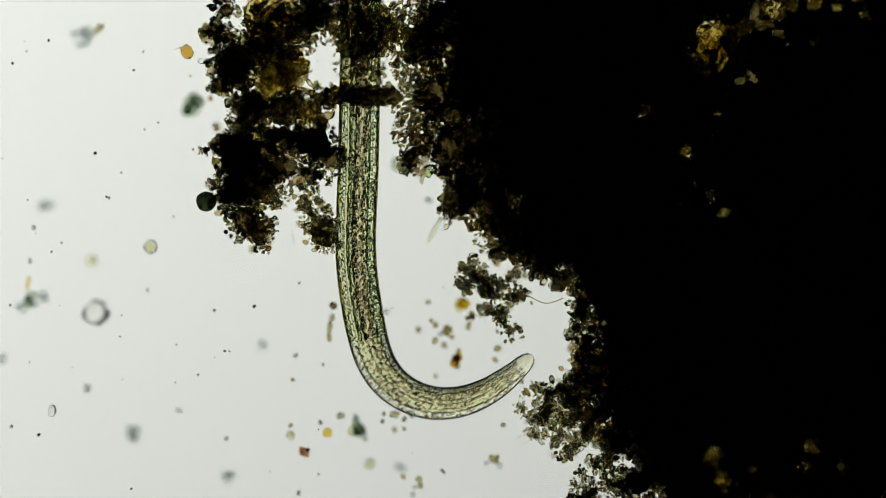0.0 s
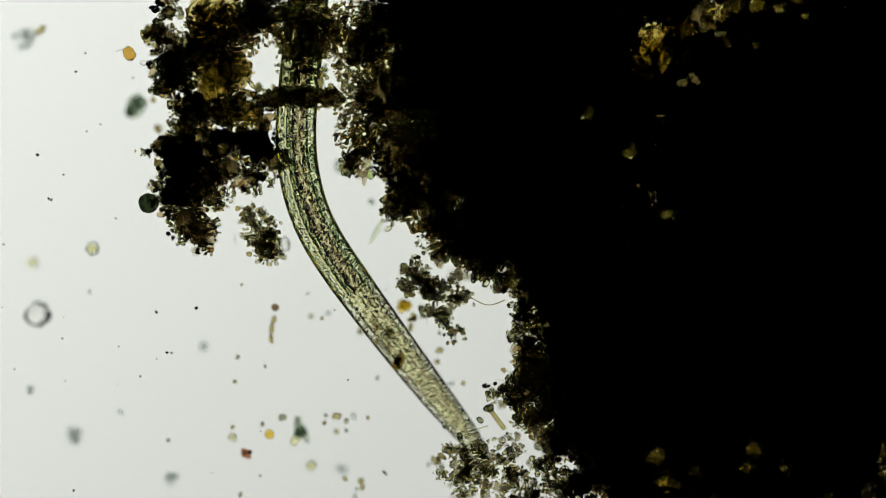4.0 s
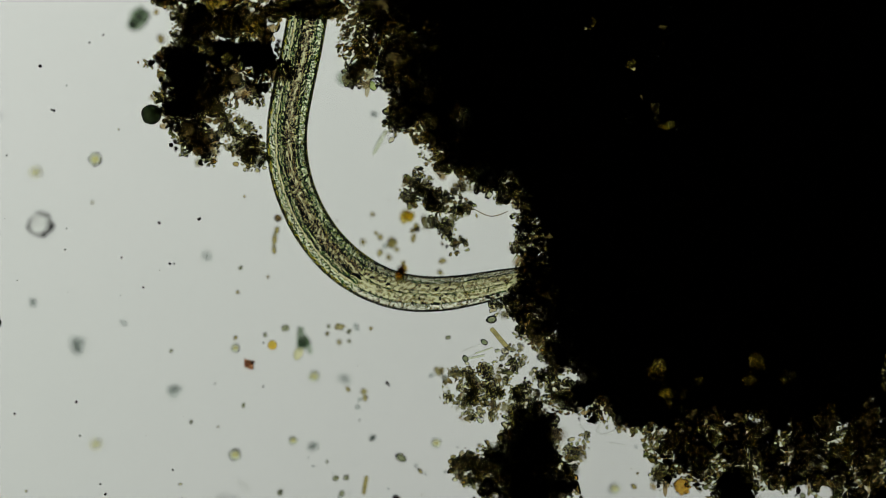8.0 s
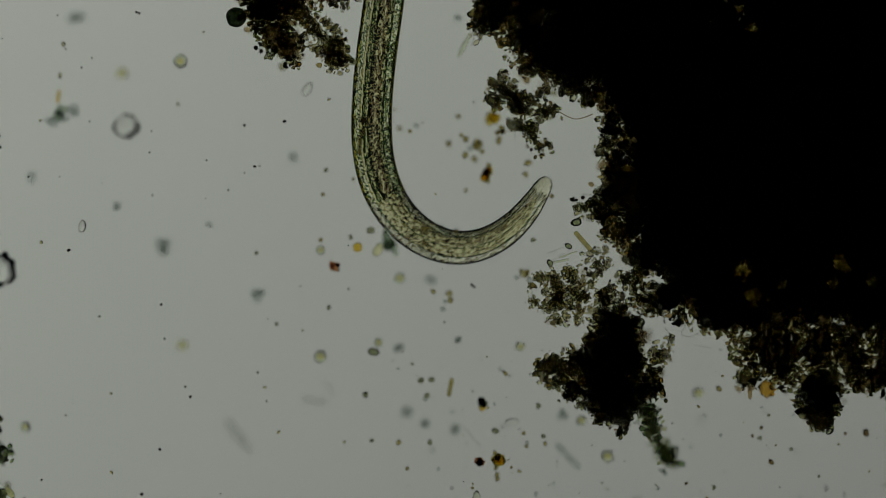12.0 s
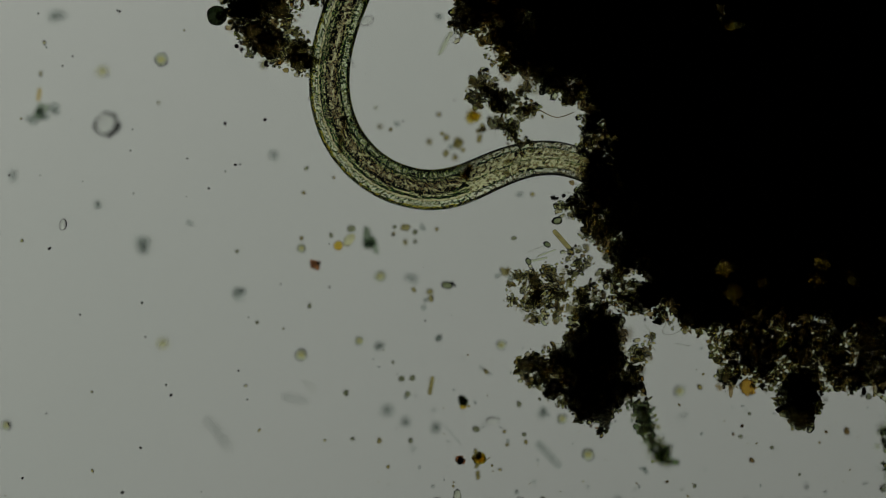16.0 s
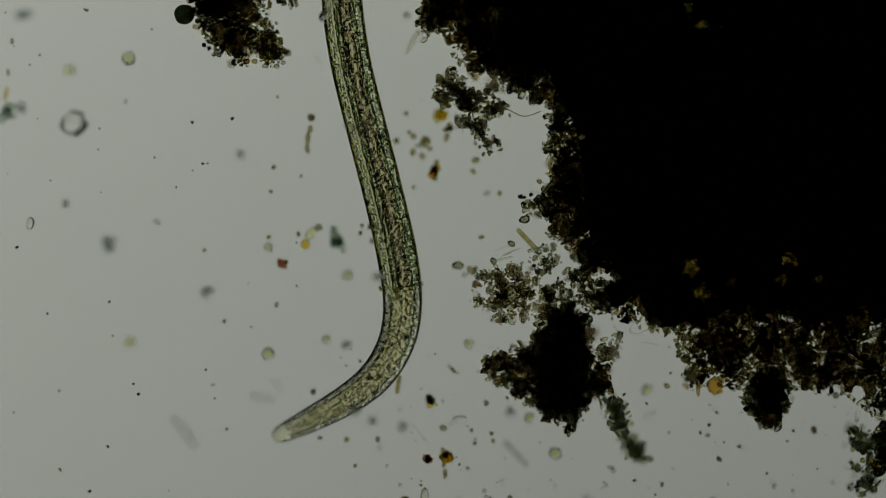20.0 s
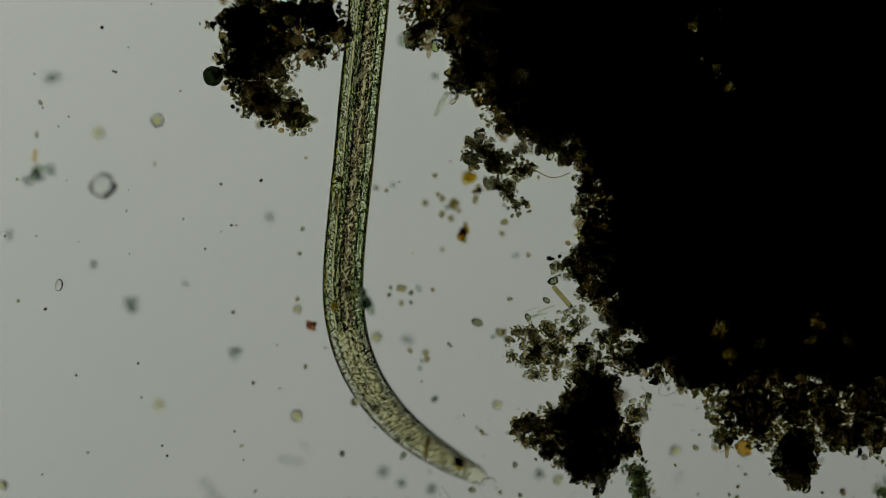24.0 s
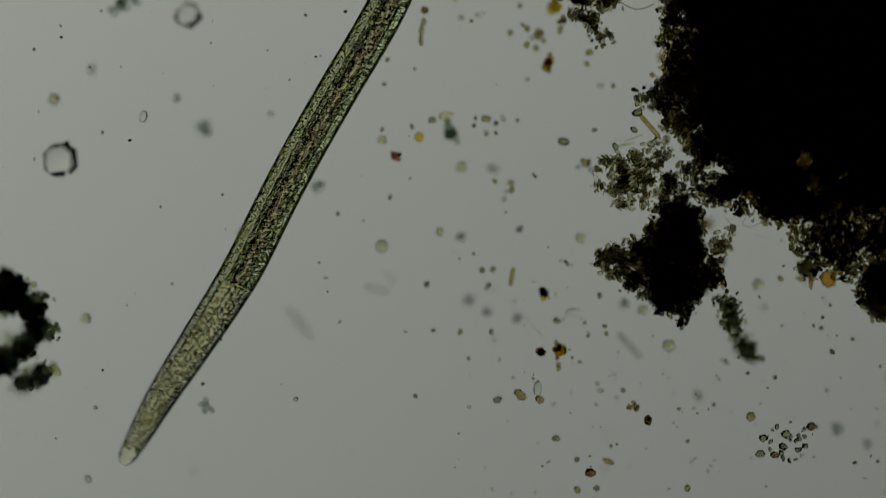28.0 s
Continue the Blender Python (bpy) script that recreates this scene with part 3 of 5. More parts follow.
for x, y, r in ((725, 40, 46), (735, 110, 46), (735, 190, 44), (715, 235, 26), (760, 240, 40), (800, 306, 24), (500, 230, 34), (480, 330, 40), (505, 120, 30), (440, 215, 40), (500, 60, 60), (420, 90, 40)):
    patch(UPPER, x, y, r, int(r * r * 0.12), EARTH_GRAINS, (1.8, 4.4), 0.025)
for x, y, r in ((455, 140, 72), (470, 60, 50), (540, 50, 45), (520, 200, 48), (440, 285, 64), (540, 270, 44), (430, 385, 30), (560, 20, 50), (400, 65, 28), (850, 290, 50), (850, 360, 46), (885, 410, 50), (830, 200, 46), (930, 440, 36)):
    patch(UPPER, x, y, r, int(r * r * (0.06 if x < 700 else 0.1)), EARTH_GRAINS, (1.8, 4.4), 0.03)
    patch(UPPER, x, y, r, int(r * r * 0.014), HAZE, (2.5, 5.5), 0.03)
for x, y, r in ((792, 50, 36), (795, 120, 34), (800, 200, 32), (830, 80, 50), (832, 150, 50), (842, 225, 48), (850, 300, 48), (862, 370, 46), (905, 425, 40)):
    patch(MASS, x, y, r, int(r * r * 0.12), HAZE, (2.5, 6), 0.03)
patch(MASS, 803, 132, 30, 130, HAZE, (2.5, 6), 0.03)
patch(MASS, 1262, 362, 22, 20, HAZE, (5, 9), 0.03)
patch(MASS, 1312, 70, 30, 30, HAZE, (5, 9), 0.03)
for x, y, r in ((722, 60, 46), (735, 130, 44), (748, 205, 40), (776, 262, 28), (802, 316, 20)):
    patch(UPPER, x, y, r, int(r * r * 0.07), HAZE, (2.5, 5.5), 0.03)
    patch(UPPER, x, y, r, int(r * r * 0.008), CORE, (2, 6), 0.02)
for x in (590, 615, 640, 665, 690):
    patch(UPPER, x, 170, 17, 60, EARTH_GRAINS, (2, 4.6), 0.03)
    patch(UPPER, x, 168 + (x % 3), 19, 60, HAZE, (2.5, 6), 0.03)
patch(UPPER, 640, 50, 60, 260, HAZE, (2.5, 6), 0.05)
patch(UPPER, 640, 40, 50, 260, EARTH_GRAINS, (1.8, 4.4), 0.05)
patch(UPPER, 672, 62, 38, 110, HAZE, (2.5, 6), 0.04)
patch(UPPER, 672, 66, 38, 110, EARTH_GRAINS, (1.8, 4.4), 0.04)
patch(UPPER, 624, 10, 42, 110, HAZE, (3.5, 7.5), 0.06)
patch(UPPER, 626, 66, 36, 100, HAZE, (3.5, 7.5), 0.06)
patch(UPPER, 640, 118, 44, 100, HAZE, (2.5, 5.5), 0.05)
patch(UPPER, 640, 110, 50, 110, GRAINS, (1.6, 3.8), 0.04)

# ---- the worm ----
STEP = 4.0
LENGTH = 1300.0
KNOTS = np.array((0, 80, 160, 250, 350, 460, 580, 720, 880, 1080, 1300.0))


def girth(s):
    """The body's radius (micrometres) at a way s behind the mouth."""
    r = np.interp(s, (0, 6, 20, 60, 120, 200, 300, 400, 1000, 1200, 1300), (10, 14.5, 17, 22, 26.5, 30.5, 34, 36.5, 36.5, 27, 3))
    return r / 1000


def ring_tube(r0, r1, a, b, sides=20, cap=False):
    bm = bmesh.new()
    rings = []
    for x, r in ([(a - 0.0045, r0 * 0.35), (a - 0.003, r0 * 0.75)] if cap else []) + [(a, r0), (b, r1)]:
        rings.append([bm.verts.new((x, r * math.cos(k * math.tau / sides), r * math.sin(k * math.tau / sides))) for k in range(sides)])
    for p, q in zip(rings, rings[1:]):
        for k in range(sides):
            bm.faces.new((p[k], p[(k + 1) % sides], q[(k + 1) % sides], q[k]))
    if cap:
        bm.faces.new(rings[0][::-1])
    bmesh.ops.recalc_face_normals(bm, faces=bm.faces)
    return bm


def inner_grains(name, n, zones, size, material, axis=1.3):
    """Granules within one ring of a body of radius 0.036, in lengthwise zones (from, to) across it."""
    places = []
    while len(places) < n:
        # the granules lie in lengthwise rows
        u = rng.integers(-11, 12) / 12.4 + rng.normal() * 0.045
        if any(a < u < b for a, b in zones):
            places.append((rng.uniform(-STEP, STEP) / 2000, 0.036 * u, 0.036 * rng.uniform(-0.5, 0.5) * math.sqrt(0.84 - u * u) if abs(u) < 0.9 else 0.0))
    return grain_mesh(name, places, rng.uniform(*size, n) / 1000, material, BALL1, 0.08, axis=axis)


def fibres(name, across, size, material):
    """Lengthwise muscle bands of one ring, at fixed places across the body."""
    places = np.array([(rng.normal() * 0.0004, 0.036 * u + rng.normal() * 0.001, 0.036 * math.sqrt(max(0.0, 0.8 - u * u)) * 0.5 * (1 if k % 2 else -1)) for k, u in enumerate(across)])
    return grain_mesh(name, places, rng.uniform(*size, len(across)) / 1000, material, BALL1, 0.1, axis=3.0)


def nematode():
    worm = tagged(new("nematode"), "slender translucent roundworm with a granular gut, whipping its head end", "worm")
    worm.location = at(640, 300)
    gut = [inner_grains("gut_granules", 15, ((-0.36, 0.2),), (1.2, 2.2), GUT_GRAINS) for _ in range(14)]
    wall = [inner_grains("body_wall_granules", 44, ((-0.92, -0.3), (0.08, 0.42), (0.48, 0.94)), (0.8, 1.6), WALL_GRAINS) for _ in range(14)]
    gullet = [inner_grains("gullet_granules", 23, ((-0.9, -0.05), (0.02, 0.9)), (1.2, 2.3), GULLET_GRAINS, 1.3) for _ in range(14)]
    bands = [fibres("muscle_bands", (-0.76, -0.5, -0.44, 0.14, 0.3, 0.38, 0.9), (0.7, 1.7), FIBRE) for _ in range(10)]
    cords = [fibres("side_cord", (-0.84, -0.88, 0.8, 0.86), (1.6, 2.0), CORD) for _ in range(6)]
    thin = [fibres("muscle_bands", (-0.86, -0.55, -0.5, 0.0, 0.47, 0.52, 0.86), (0.5, 1.6), FIBRE) for _ in range(10)]
    rings, shared = [], {}
    for i in range(int(LENGTH / STEP)):
        s0, s1 = i * STEP, (i + 1) * STEP
        r0, r1 = float(girth(s0)), float(girth(s1))
        key = (round(r0, 5), round(r1, 5), s0 > 372)
        a = STEP / 2000 + 0.00012
        if key not in shared:
            ring = part("body_ring", ring_tube(r0, r1, -a, a, cap=i == 0), HEADSKIN if s0 < 366 else CUTICLE, worm)
            coat = part("body_wall", ring_tube(r0 * 0.89, r1 * 0.89, -a, a, 16, cap=i == 0), BODYWALL, ring)
            tube = None
            if s0 > 30:
                w = 0.54 if s0 > 372 else 0.5 * min(1.0, (s0 - 20) / 60)
                tube = part("gut" if s0 > 372 else "gullet", ring_tube(r0 * w, r1 * w, -a, a, 12), GUT if s0 > 372 else GULLET, ring)
            shared[key] = (ring.data, coat.data, tube and tube.data)
        else:
            ring, coat, tube = (new(n, d) for n, d in zip(("body_ring", "body_wall", "gut"), shared[key]))
            ring.parent, coat.parent, tube.parent = worm, ring, ring
        k = (r0 + r1) / 0.072
        inside = [("gut_granules", gut), ("body_wall_granules", wall), ("muscle_bands", bands), ("side_cord", cords)] if s0 > 366 else [("gullet_granules", gullet), ("muscle_bands", thin)]
        if s0 < 24:
            inside = []
        if 6 < s0 < 22:
            for side in (-1, 1):
                jaw = new("mouth_edge", fibres("mouth_edge", (side * (0.42 if s0 > 13 else 0.24),), (1.0, 1.4), FIBRE))
                jaw.parent = ring
        for name, kinds in inside:
            g = new(name, kinds[int(rng.integers(len(kinds)))])
            g.parent = ring
            g.scale = (1, k, k)
            tagged(g, kind="stuff")
        rings.append(ring)
    return worm, rings


WORM, RINGS = nematode()


# ---- loose things in the water ----
def under(x, y, z):
    """Loose matter within the worm's reach floats above it."""
    return max(abs(z), 0.056) if 470 < x < 832 and 380 < y < 1120 else z


def bit(name, label, category, x, y, r, material, z=0.0, long=1.0, turn=0.0, uneven=0.1, flat=1.0, group=""):
    """One small body: a cell, chip or granule with a slightly irregular skin."""
    me = lump_mesh(name, r * long / 1000, r / 1000, r * flat / 1000, material, x * 0.031 + y * 0.017, 3, uneven * 1.3, 1.6 + 2.5 * uneven)
    ob = new(name, me)
    ob.location, ob.rotation_euler = at(x, y, under(x, y, z)), (0, 0, radians(turn))
    return tagged(ob, label, category, group)


def rod(name, label, category, x, y, length, r, turn, material, z=0.0, group=""):
    """A capsule-shaped alga or fibre."""
    v, f = BALL3
    v = v * r / 1000
    v = v + np.array([[np.sign(p[0]) * (length / 2 - r) / 1000, 0, 0] for p in v])
    ob = new(name, mesh_of(name, v, f, material))
    ob.location, ob.rotation_euler = at(x, y, under(x, y, z)), (0, 0, radians(turn))
    return tagged(ob, label, category, group)


def cluster(name, label, x, y, r, n, size, material, z=0.0, depth=0.01):
    a, q = rng.uniform(0, math.tau, n), np.sqrt(rng.uniform(0, 1, n)) * r / 1000
    home = tagged(new(name), label, "debris")
    home.location = at(x, y, under(x, y, z if material is not GREY else max(abs(z), 0.085)))
    for k in range(n):
        g = new("grain", grain_mesh("grain", [(0, 0, 0)], [rng.uniform(*size) / 1000], material, BALL2, 0.12))
        g.parent, g.location = home, (q[k] * math.cos(a[k]), q[k] * math.sin(a[k]), rng.normal() * depth)
    return home


bit("sand_grain", "clear glassy grain with a dark rim", "grain", 178, 552, 22, SAND, 0.11, 1.0, 20, 0.2, 0.9)
bit("sand_grain", "large clear glassy grain with a bright middle", "grain", -48, 804, 29, SAND, 0.08, 1.0, 0, 0.26, 0.8)
bit("orange_cell", "small round orange cell", "cell", 332, 93, 11, ORANGE, 0.02, 1.2, -50, 0.2)
rod("fibre", "thin grey hair beside an orange cell", "fibre", 318, 86, 22, 1.2, 20, GREY, 0.02)
bit("round_cell", "round cell, so dark green that it is nearly black", "cell", 365, 357, 18, DARKBALL, 0.0, 1.0, 0, 0.06, 1.0)
bit("clear_cell", "small clear cell beside a dark clump", "cell", 357, 108, 5, CLEAR, 0.0, 1.5, 0, 0.2)
cluster("plant_scrap", "blurred grey-brown scrap of plant matter", 153, 70, 16, 12, (5, 10), SMOKE, 0.13, 0.01)
bit("plant_scrap", "small brown scrap of plant matter", "debris", 180, 55, 6, HAZE, 0.09, 2.0, 40, 0.3)
cluster("green_scrap", "blurred dark green scrap of alga", 333, 185, 15, 14, (5, 11), DARKGREEN, -0.13, 0.01)
lobes = cluster("grain_cluster", "blurred grey-green cluster of grains", 66, 528, 12, 5, (5, 9), DARKGREEN, 0.09, 0.01)
for dx, dy, r in ((-24, 14, 8), (-18, 18, 9), (-8, 8, 10), (2, 10, 9), (18, -8, 9), (22, 2, 7), (14, -2, 8)):
    lobe = new("lobe", lump_mesh("lobe", r / 1000, r * 0.85 / 1000, r * 0.8 / 1000, SMOKE, dx * 0.3 + dy, 3, 0.3, 2.0))
    lobe.parent, lobe.location = lobes, (dx / 1000, -dy / 1000, 0)
rod("fibre", "short amber rod on a grey cluster", "fibre", 58, 500, 24, 3, 80, AMBER, 0.1)
YELLOWS = ((270, 437, 12), (516, 769, 8), (516, 956, 11), (869, 941, 9), (974, 1068, 9), (1020, 1131, 11), (-58, 699, 10), (-16, 1085, 9), (655, 818, 10), (618, 931, 8), (1188, 1024, 10))
for x, y, r in YELLOWS:
    cell = bit("yellow_cell", "round pale green algal cell with a golden heart", "alga", x, y, r, SHELL, rng.uniform(0.06, 0.1) * rng.choice((-1, 1)), 1.0, 0, 0.16, 1.0, "algal cells")
    heart = new("heart", lump_mesh("heart", r * 0.5 / 1000, r * 0.45 / 1000, r * 0.36 / 1000, HEART, x * 0.02, 3, 0.2, 2.0))
    heart.parent = cell
    tagged(heart, "golden yellow heart of the cell")
BOXY = bit("yellow_cell", "oblong pale yellow algal cell with a dark outline", "alga", 627, 758, 8, YELLOW, 0.03, 1.7, 45, 0.12, 1.0)
bit("green_cell", "faint yellow cell in the water", "alga", 173, 461, 9, YELLOW, 0.16, 1.2, 0, 0.2)
bit("green_cell", "faint greenish cell in the water", "alga", 278, 934, 9, YELLOW, 0.16, 1.1, 0, 0.2)
bit("clear_cell", "oval clear cell with a dark outline", "cell", 94, 727, 7, CLEAR, 0.02, 1.6, 80, 0.05, 1.0)
bit("clear_cell", "oval clear cell with a dark outline", "cell", 852, 1072, 7, CLEAR, 0.05, 1.9, 5, 0.05, 1.0)
bit("green_cell", "dark oval cell beside the dark clot", "alga", 967, 720, 7, DARKCELL, 0.0, 1.35, 10, 0.15)
bit("clear_cell", "tall clear cell beside amber granules", "cell", 790, 1207, 7, SHELL, 0.02, 1.9, 85, 0.15)
FLOATER = tagged(cluster("grey_flake", "out-of-focus grey flake drifting in the water", 241, 761, 9, 7, (5, 9), SMOKE, 0.15, 0.01), group="grey flakes")
GREYS = ((403, 847, 14, 0.12), (755, 353, 9, 0.1), (756, 922, 8, 0.09), (750, 1080, 9, 0.13), (474, 606, 9, 0.16), (146, 693, 7, 0.11), (-8, 638, 8, 0.13), (95, 370, 13, 0.19),
         (709, 820, 10, 0.15), (649, 936, 12, 0.11), (698, 1071, 10, 0.14), (667, 1050, 9, 0.16), (944, 1060, 10, 0.1), (1119, 1160, 7, 0.06), (1084, 1225, 9, 0.15), (1329, 1285, 10, 0.15), (1359, 1303, 10, 0.15))
for x, y, r, z in GREYS:
    tagged(cluster("grey_flake", "out-of-focus grey flake drifting in the water", x, y, r * 0.7, 5, (r * 0.35, r * 0.7), SMOKE, z * rng.choice((-1, 1)), 0.01), group="grey flakes")
for x, y in ((362, 1074), (376, 1092), (388, 1108)):
    bit("grey_smudge", "faint far out-of-focus smudge in the water", "debris", x, y, 9, FAINT, 0.16, 1.6, -50, 0.3)
cluster("rust_clod", "rust-red ragged clod in open water", 541, 795, 8, 12, (2.5, 5), RUST, 0.05, 0.004)
bit("amber_granule", "round amber granule adrift in water", "granule", 581, 764, 8.5, AMBER, 0.05)
bit("dark_granule", "dark brown granule adrift in water", "granule", 604, 734, 6, SPORE, 0.0, 1.3, 10, 0.2)
cluster("green_scrap", "blurred dark green scrap of alga", 636, 762, 9, 12, (4, 8), DARKGREEN, 0.09, 0.006)
cluster("green_scrap", "upper end of a dark green scrap", 631, 742, 5, 5, (3, 6), DARKGREEN, 0.08, 0.006)
bit("green_scrap", "blurred green foot of a dark clump", "alga", 706, 290, 13, DARKGREEN, -0.1, 1.1, 0, 0.3)
bit("rust_granule", "dark red granule at the end of a brown rod", "granule", 591, 541, 6, BROWN, 0.02, 1.1, 0, 0.3)
for dx, dy, n, turn in ((0, -16, 10, 70), (-4, 0, 16, 85), (-5, 18, 12, 100)):
    bit("brown_rod", "piece of a crooked olive rod below a red granule", "fibre", 589 + dx, 578 + dy, 4, OLIVE, 0.06, n / 6.0, turn, 0.4)
bit("green_cell", "small bright green cell", "alga", 756, 306, 7, GREEN, 0.0, 1.3, -60, 0.2, 1.0)
bit("clear_cell", "small clear cell beside the dark clot", "cell", 782, 351, 6, SHELL, 0.0, 1.3, 60, 0.2)
cluster("amber_granule", "golden amber granules beside a brown tuft", 816, 538, 7, 6, (7, 11), GOLD, 0.08, 0.008)
cluster("brown_scrap", "dark brown scrap beside an amber granule", 832, 562, 7, 8, (3, 6), OLIVE, 0.07, 0.006)
bit("brown_scrap", "foot of a dark brown scrap", "debris", 829, 576, 4, OLIVE, 0.07, 2.0, 75, 0.35)
hook = cluster("amber_scrap", "bent amber scrap in open water", 809, 634, 4, 7, (4, 7), AMBER, 0.07, 0.004)
for dx, dy, r in ((2, -14, 4), (4, -6, 5), (-4, 8, 6), (0, 12, 5)):
    knob = new("knob", lump_mesh("knob", r / 1000, r * 1.2 / 1000, r / 1000, OLIVE if dy > 9 or dy < -10 else AMBER, dx + dy * 0.2, 3, 0.3, 2.0))
    knob.parent, knob.location = hook, (dx / 1000, -dy / 1000, 0)


def drifting(label, category, kinds, rows, blur):
    """Small separate grains (x, y, radius); kinds are the materials that they take in turn."""
    for k, (x, y, r) in enumerate(rows):
        bit(category + "_granule", label, "granule", x, y, r * 0.78, kinds[k % len(kinds)], rng.uniform(0.7, 1.3) * blur, rng.uniform(1.0, 1.45), rng.uniform(0, 180), 0.42, 0.85, label)


drifting("small brown grain among pale ones", "brown", (OLIVE, HAZE), [(771, 574, 6), (770, 602, 6), (786, 609, 6), (763, 567, 4), (741, 583, 6), (790, 582, 8), (758, 534, 5), (800, 596, 5), (880, 616, 6), (876, 636, 5), (771, 664, 4), (655, 556, 5), (673, 560, 4)], 0.08)
drifting("faint pale grain adrift in water", "pale", (HAZE, SMOKE), [(793, 586, 8), (780, 590, 6), (699, 732, 7), (729, 732, 6), (699, 758, 5), (900, 674, 6), (922, 674, 5), (861, 817, 5), (714, 842, 5), (731, 873, 6), (744, 857, 6), (684, 551, 6), (742, 845, 7), (735, 860, 5), (873, 810, 8), (884, 822, 6)], 0.07)
drifting("small dark grain adrift in water", "dark", (SPORE, OLIVE, SPORE), [(525, 628, 4), (520, 671, 4), (568, 746, 4), (680, 731, 3.5), (678, 743, 4), (677, 745, 3.5), (716, 740, 5), (754, 735, 4), (716, 757, 4), (890, 751, 4.5), (879, 807, 5), (677, 969, 3), (594, 1024, 5), (841, 986, 4), (838, 983, 3), (596, 1021, 4), (516, 751, 4), (403, 774, 4), (438, 899, 4), (573, 644, 3), (530, 870, 4)], 0.05)
drifting("small dark grain below the dark clot", "dark", (SPORE, OLIVE), [(606, 1104, 4), (653, 1107, 5), (708, 1107, 5), (668, 1154, 4), (823, 1087, 6), (878, 1114, 4), (908, 1097, 4.5), (873, 1091, 4), (899, 1043, 5), (911, 1110, 4), (719, 1227, 7), (574, 1220, 4), (859, 1332, 5), (859, 1385, 6), (894, 1383, 6), (919, 1308, 4), (941, 1210, 5), (1039, 1243, 4), (1054, 1300, 4), (1054, 1383, 6), (822, 1295, 7), (1217, 1013, 5)], 0.045)
drifting("dark speck below the dark clot", "dark", (SPORE, BROWN), [(1209, 1188, 3.5), (1309, 1142, 5), (1289, 1100, 4), (1276, 1096, 3), (1394, 1168, 2.5), (1349, 1338, 3.5), (1389, 1335, 4), (1025, 1082, 3), (1100, 1235, 3.5), (1292, 1082, 3.5), (1305, 1060, 3.5), (1160, 1180, 3), (1345, 1120, 4), (1475, 1090, 6), (1515, 1030, 7), (1440, 1092, 3)], 0.04)
cluster("amber_cluster", "cluster of golden amber granules", 833, 1140, 8, 8, (5, 9), GOLD, 0.03, 0.006)
for dx, dy in ((-6, -14), (-6, 0), (-4, 12), (-2, 24), (-1, 31)):
    bit("brown_scrap", "dark brown edge of an amber cluster", "debris", 828 + dx, 1140 + dy, 3.4, OLIVE, 0.05, 1.4, 80, 0.4)
cluster("rust_clod", "small rusty clod beside amber granules", 796, 1143, 4, 9, (3, 6), RUST, 0.03, 0.004)
bit("brown_scrap", "olive-brown scrap beside a clear cell", "debris", 759, 1218, 7, OLIVE, 0.03, 1.8, -40, 0.35)
bit("brown_scrap", "brown granule under a clear cell", "debris", 794, 1227, 6.5, OLIVE, 0.02, 1.2, -20, 0.3)
bit("dark_granule", "black angular grain in open water", "granule", 884, 1357, 7, BROWN, 0.0, 1.3, 0, 0.5)
bit("green_scrap", "oblong olive scrap of alga", "alga", 914, 1335, 4.5, OLIVE, 0.05, 2.4, -25, 0.3)
cluster("amber_cluster", "cluster of olive granules with a black end", 958, 1240, 9, 7, (4, 7), OLIVE, 0.03, 0.008)
cluster("amber_cluster", "black granules beside olive ones", 986, 1264, 6, 5, (3, 5.5), BROWN, 0.02, 0.006)
beads = cluster("grain_cluster", "scattered cluster of dark green and brown granules", 1232, 1302, 38, 26, (2.0, 4.6), DARKCELL, 0.01, 0.01)
for dx, dy, r in ((-43, -7, 7), (-48, 21, 8), (-23, 23, 7), (-8, 8, 7), (-3, -14, 8), (42, -27, 8), (20, -5, 5), (30, -10, 4)):
    bead = new("bead", lump_mesh("bead", r / 1000, r * 0.9 / 1000, r * 0.8 / 1000, BROWN if dx > 30 or dx == -23 else (SPORE if dx < -45 else DARKCELL), dx * 0.2 + dy, 3, 0.4, 2.0))
    bead.parent, bead.location = beads, (dx / 1000, -dy / 1000, 0)
cluster("grain_cluster", "dark grains in open water", 207, 1238, 12, 7, (4, 7), SMOKE, 0.05, 0.015)
cluster("amber_cluster", "small clump of olive and amber granules", 803, 1035, 6, 8, (4, 7), GREEN, 0.04, 0.006)
bit("brown_scrap", "amber foot of an olive clump", "debris", 801, 1045, 6, AMBER, 0.05, 1.2, 60, 0.3)
bit("olive_granule", "olive granule below the dark clot", "granule", 1167, 1257, 7.5, OLIVE, 0.02, 1.15, 90, 0.2)
bit("orange_cell", "round orange granule at the clot's lower edge", "granule", 1302, 1014, 14, ORANGE, 0.04, 1.0, 0, 0.3)
bit("diatom", "clear green needle-shaped diatom at the clot's edge", "alga", 769, 408, 4.6, SHELL, 0.0, 5.5, 62, 0.05, 1.0)
rod("diatom", "blurred grey rod-shaped diatom", "alga", 950, 1130, 62, 7, -48, SMOKE, 0.1)
rod("diatom", "blurred pale rod-shaped diatom", "alga", 508, 1032, 48, 9, -12, FAINT, 0.13)
for k in (0, 1, 2):
    rod("needle", "fine clear needle in a loose bundle", "fibre", 527 + 5 * k, 1014 - 2 * k, 34 - 6 * k, 1.2, -56, CLEAR, 0.056)
rod("needle", "fine pale needle in open water", "fibre", 783, 1098, 46, 1.0, -50, GREY, 0.02)
rod("diatom", "small brown spindle-shaped diatom", "alga", 744, 1010, 34, 4, 80, OLIVE, 0.05)
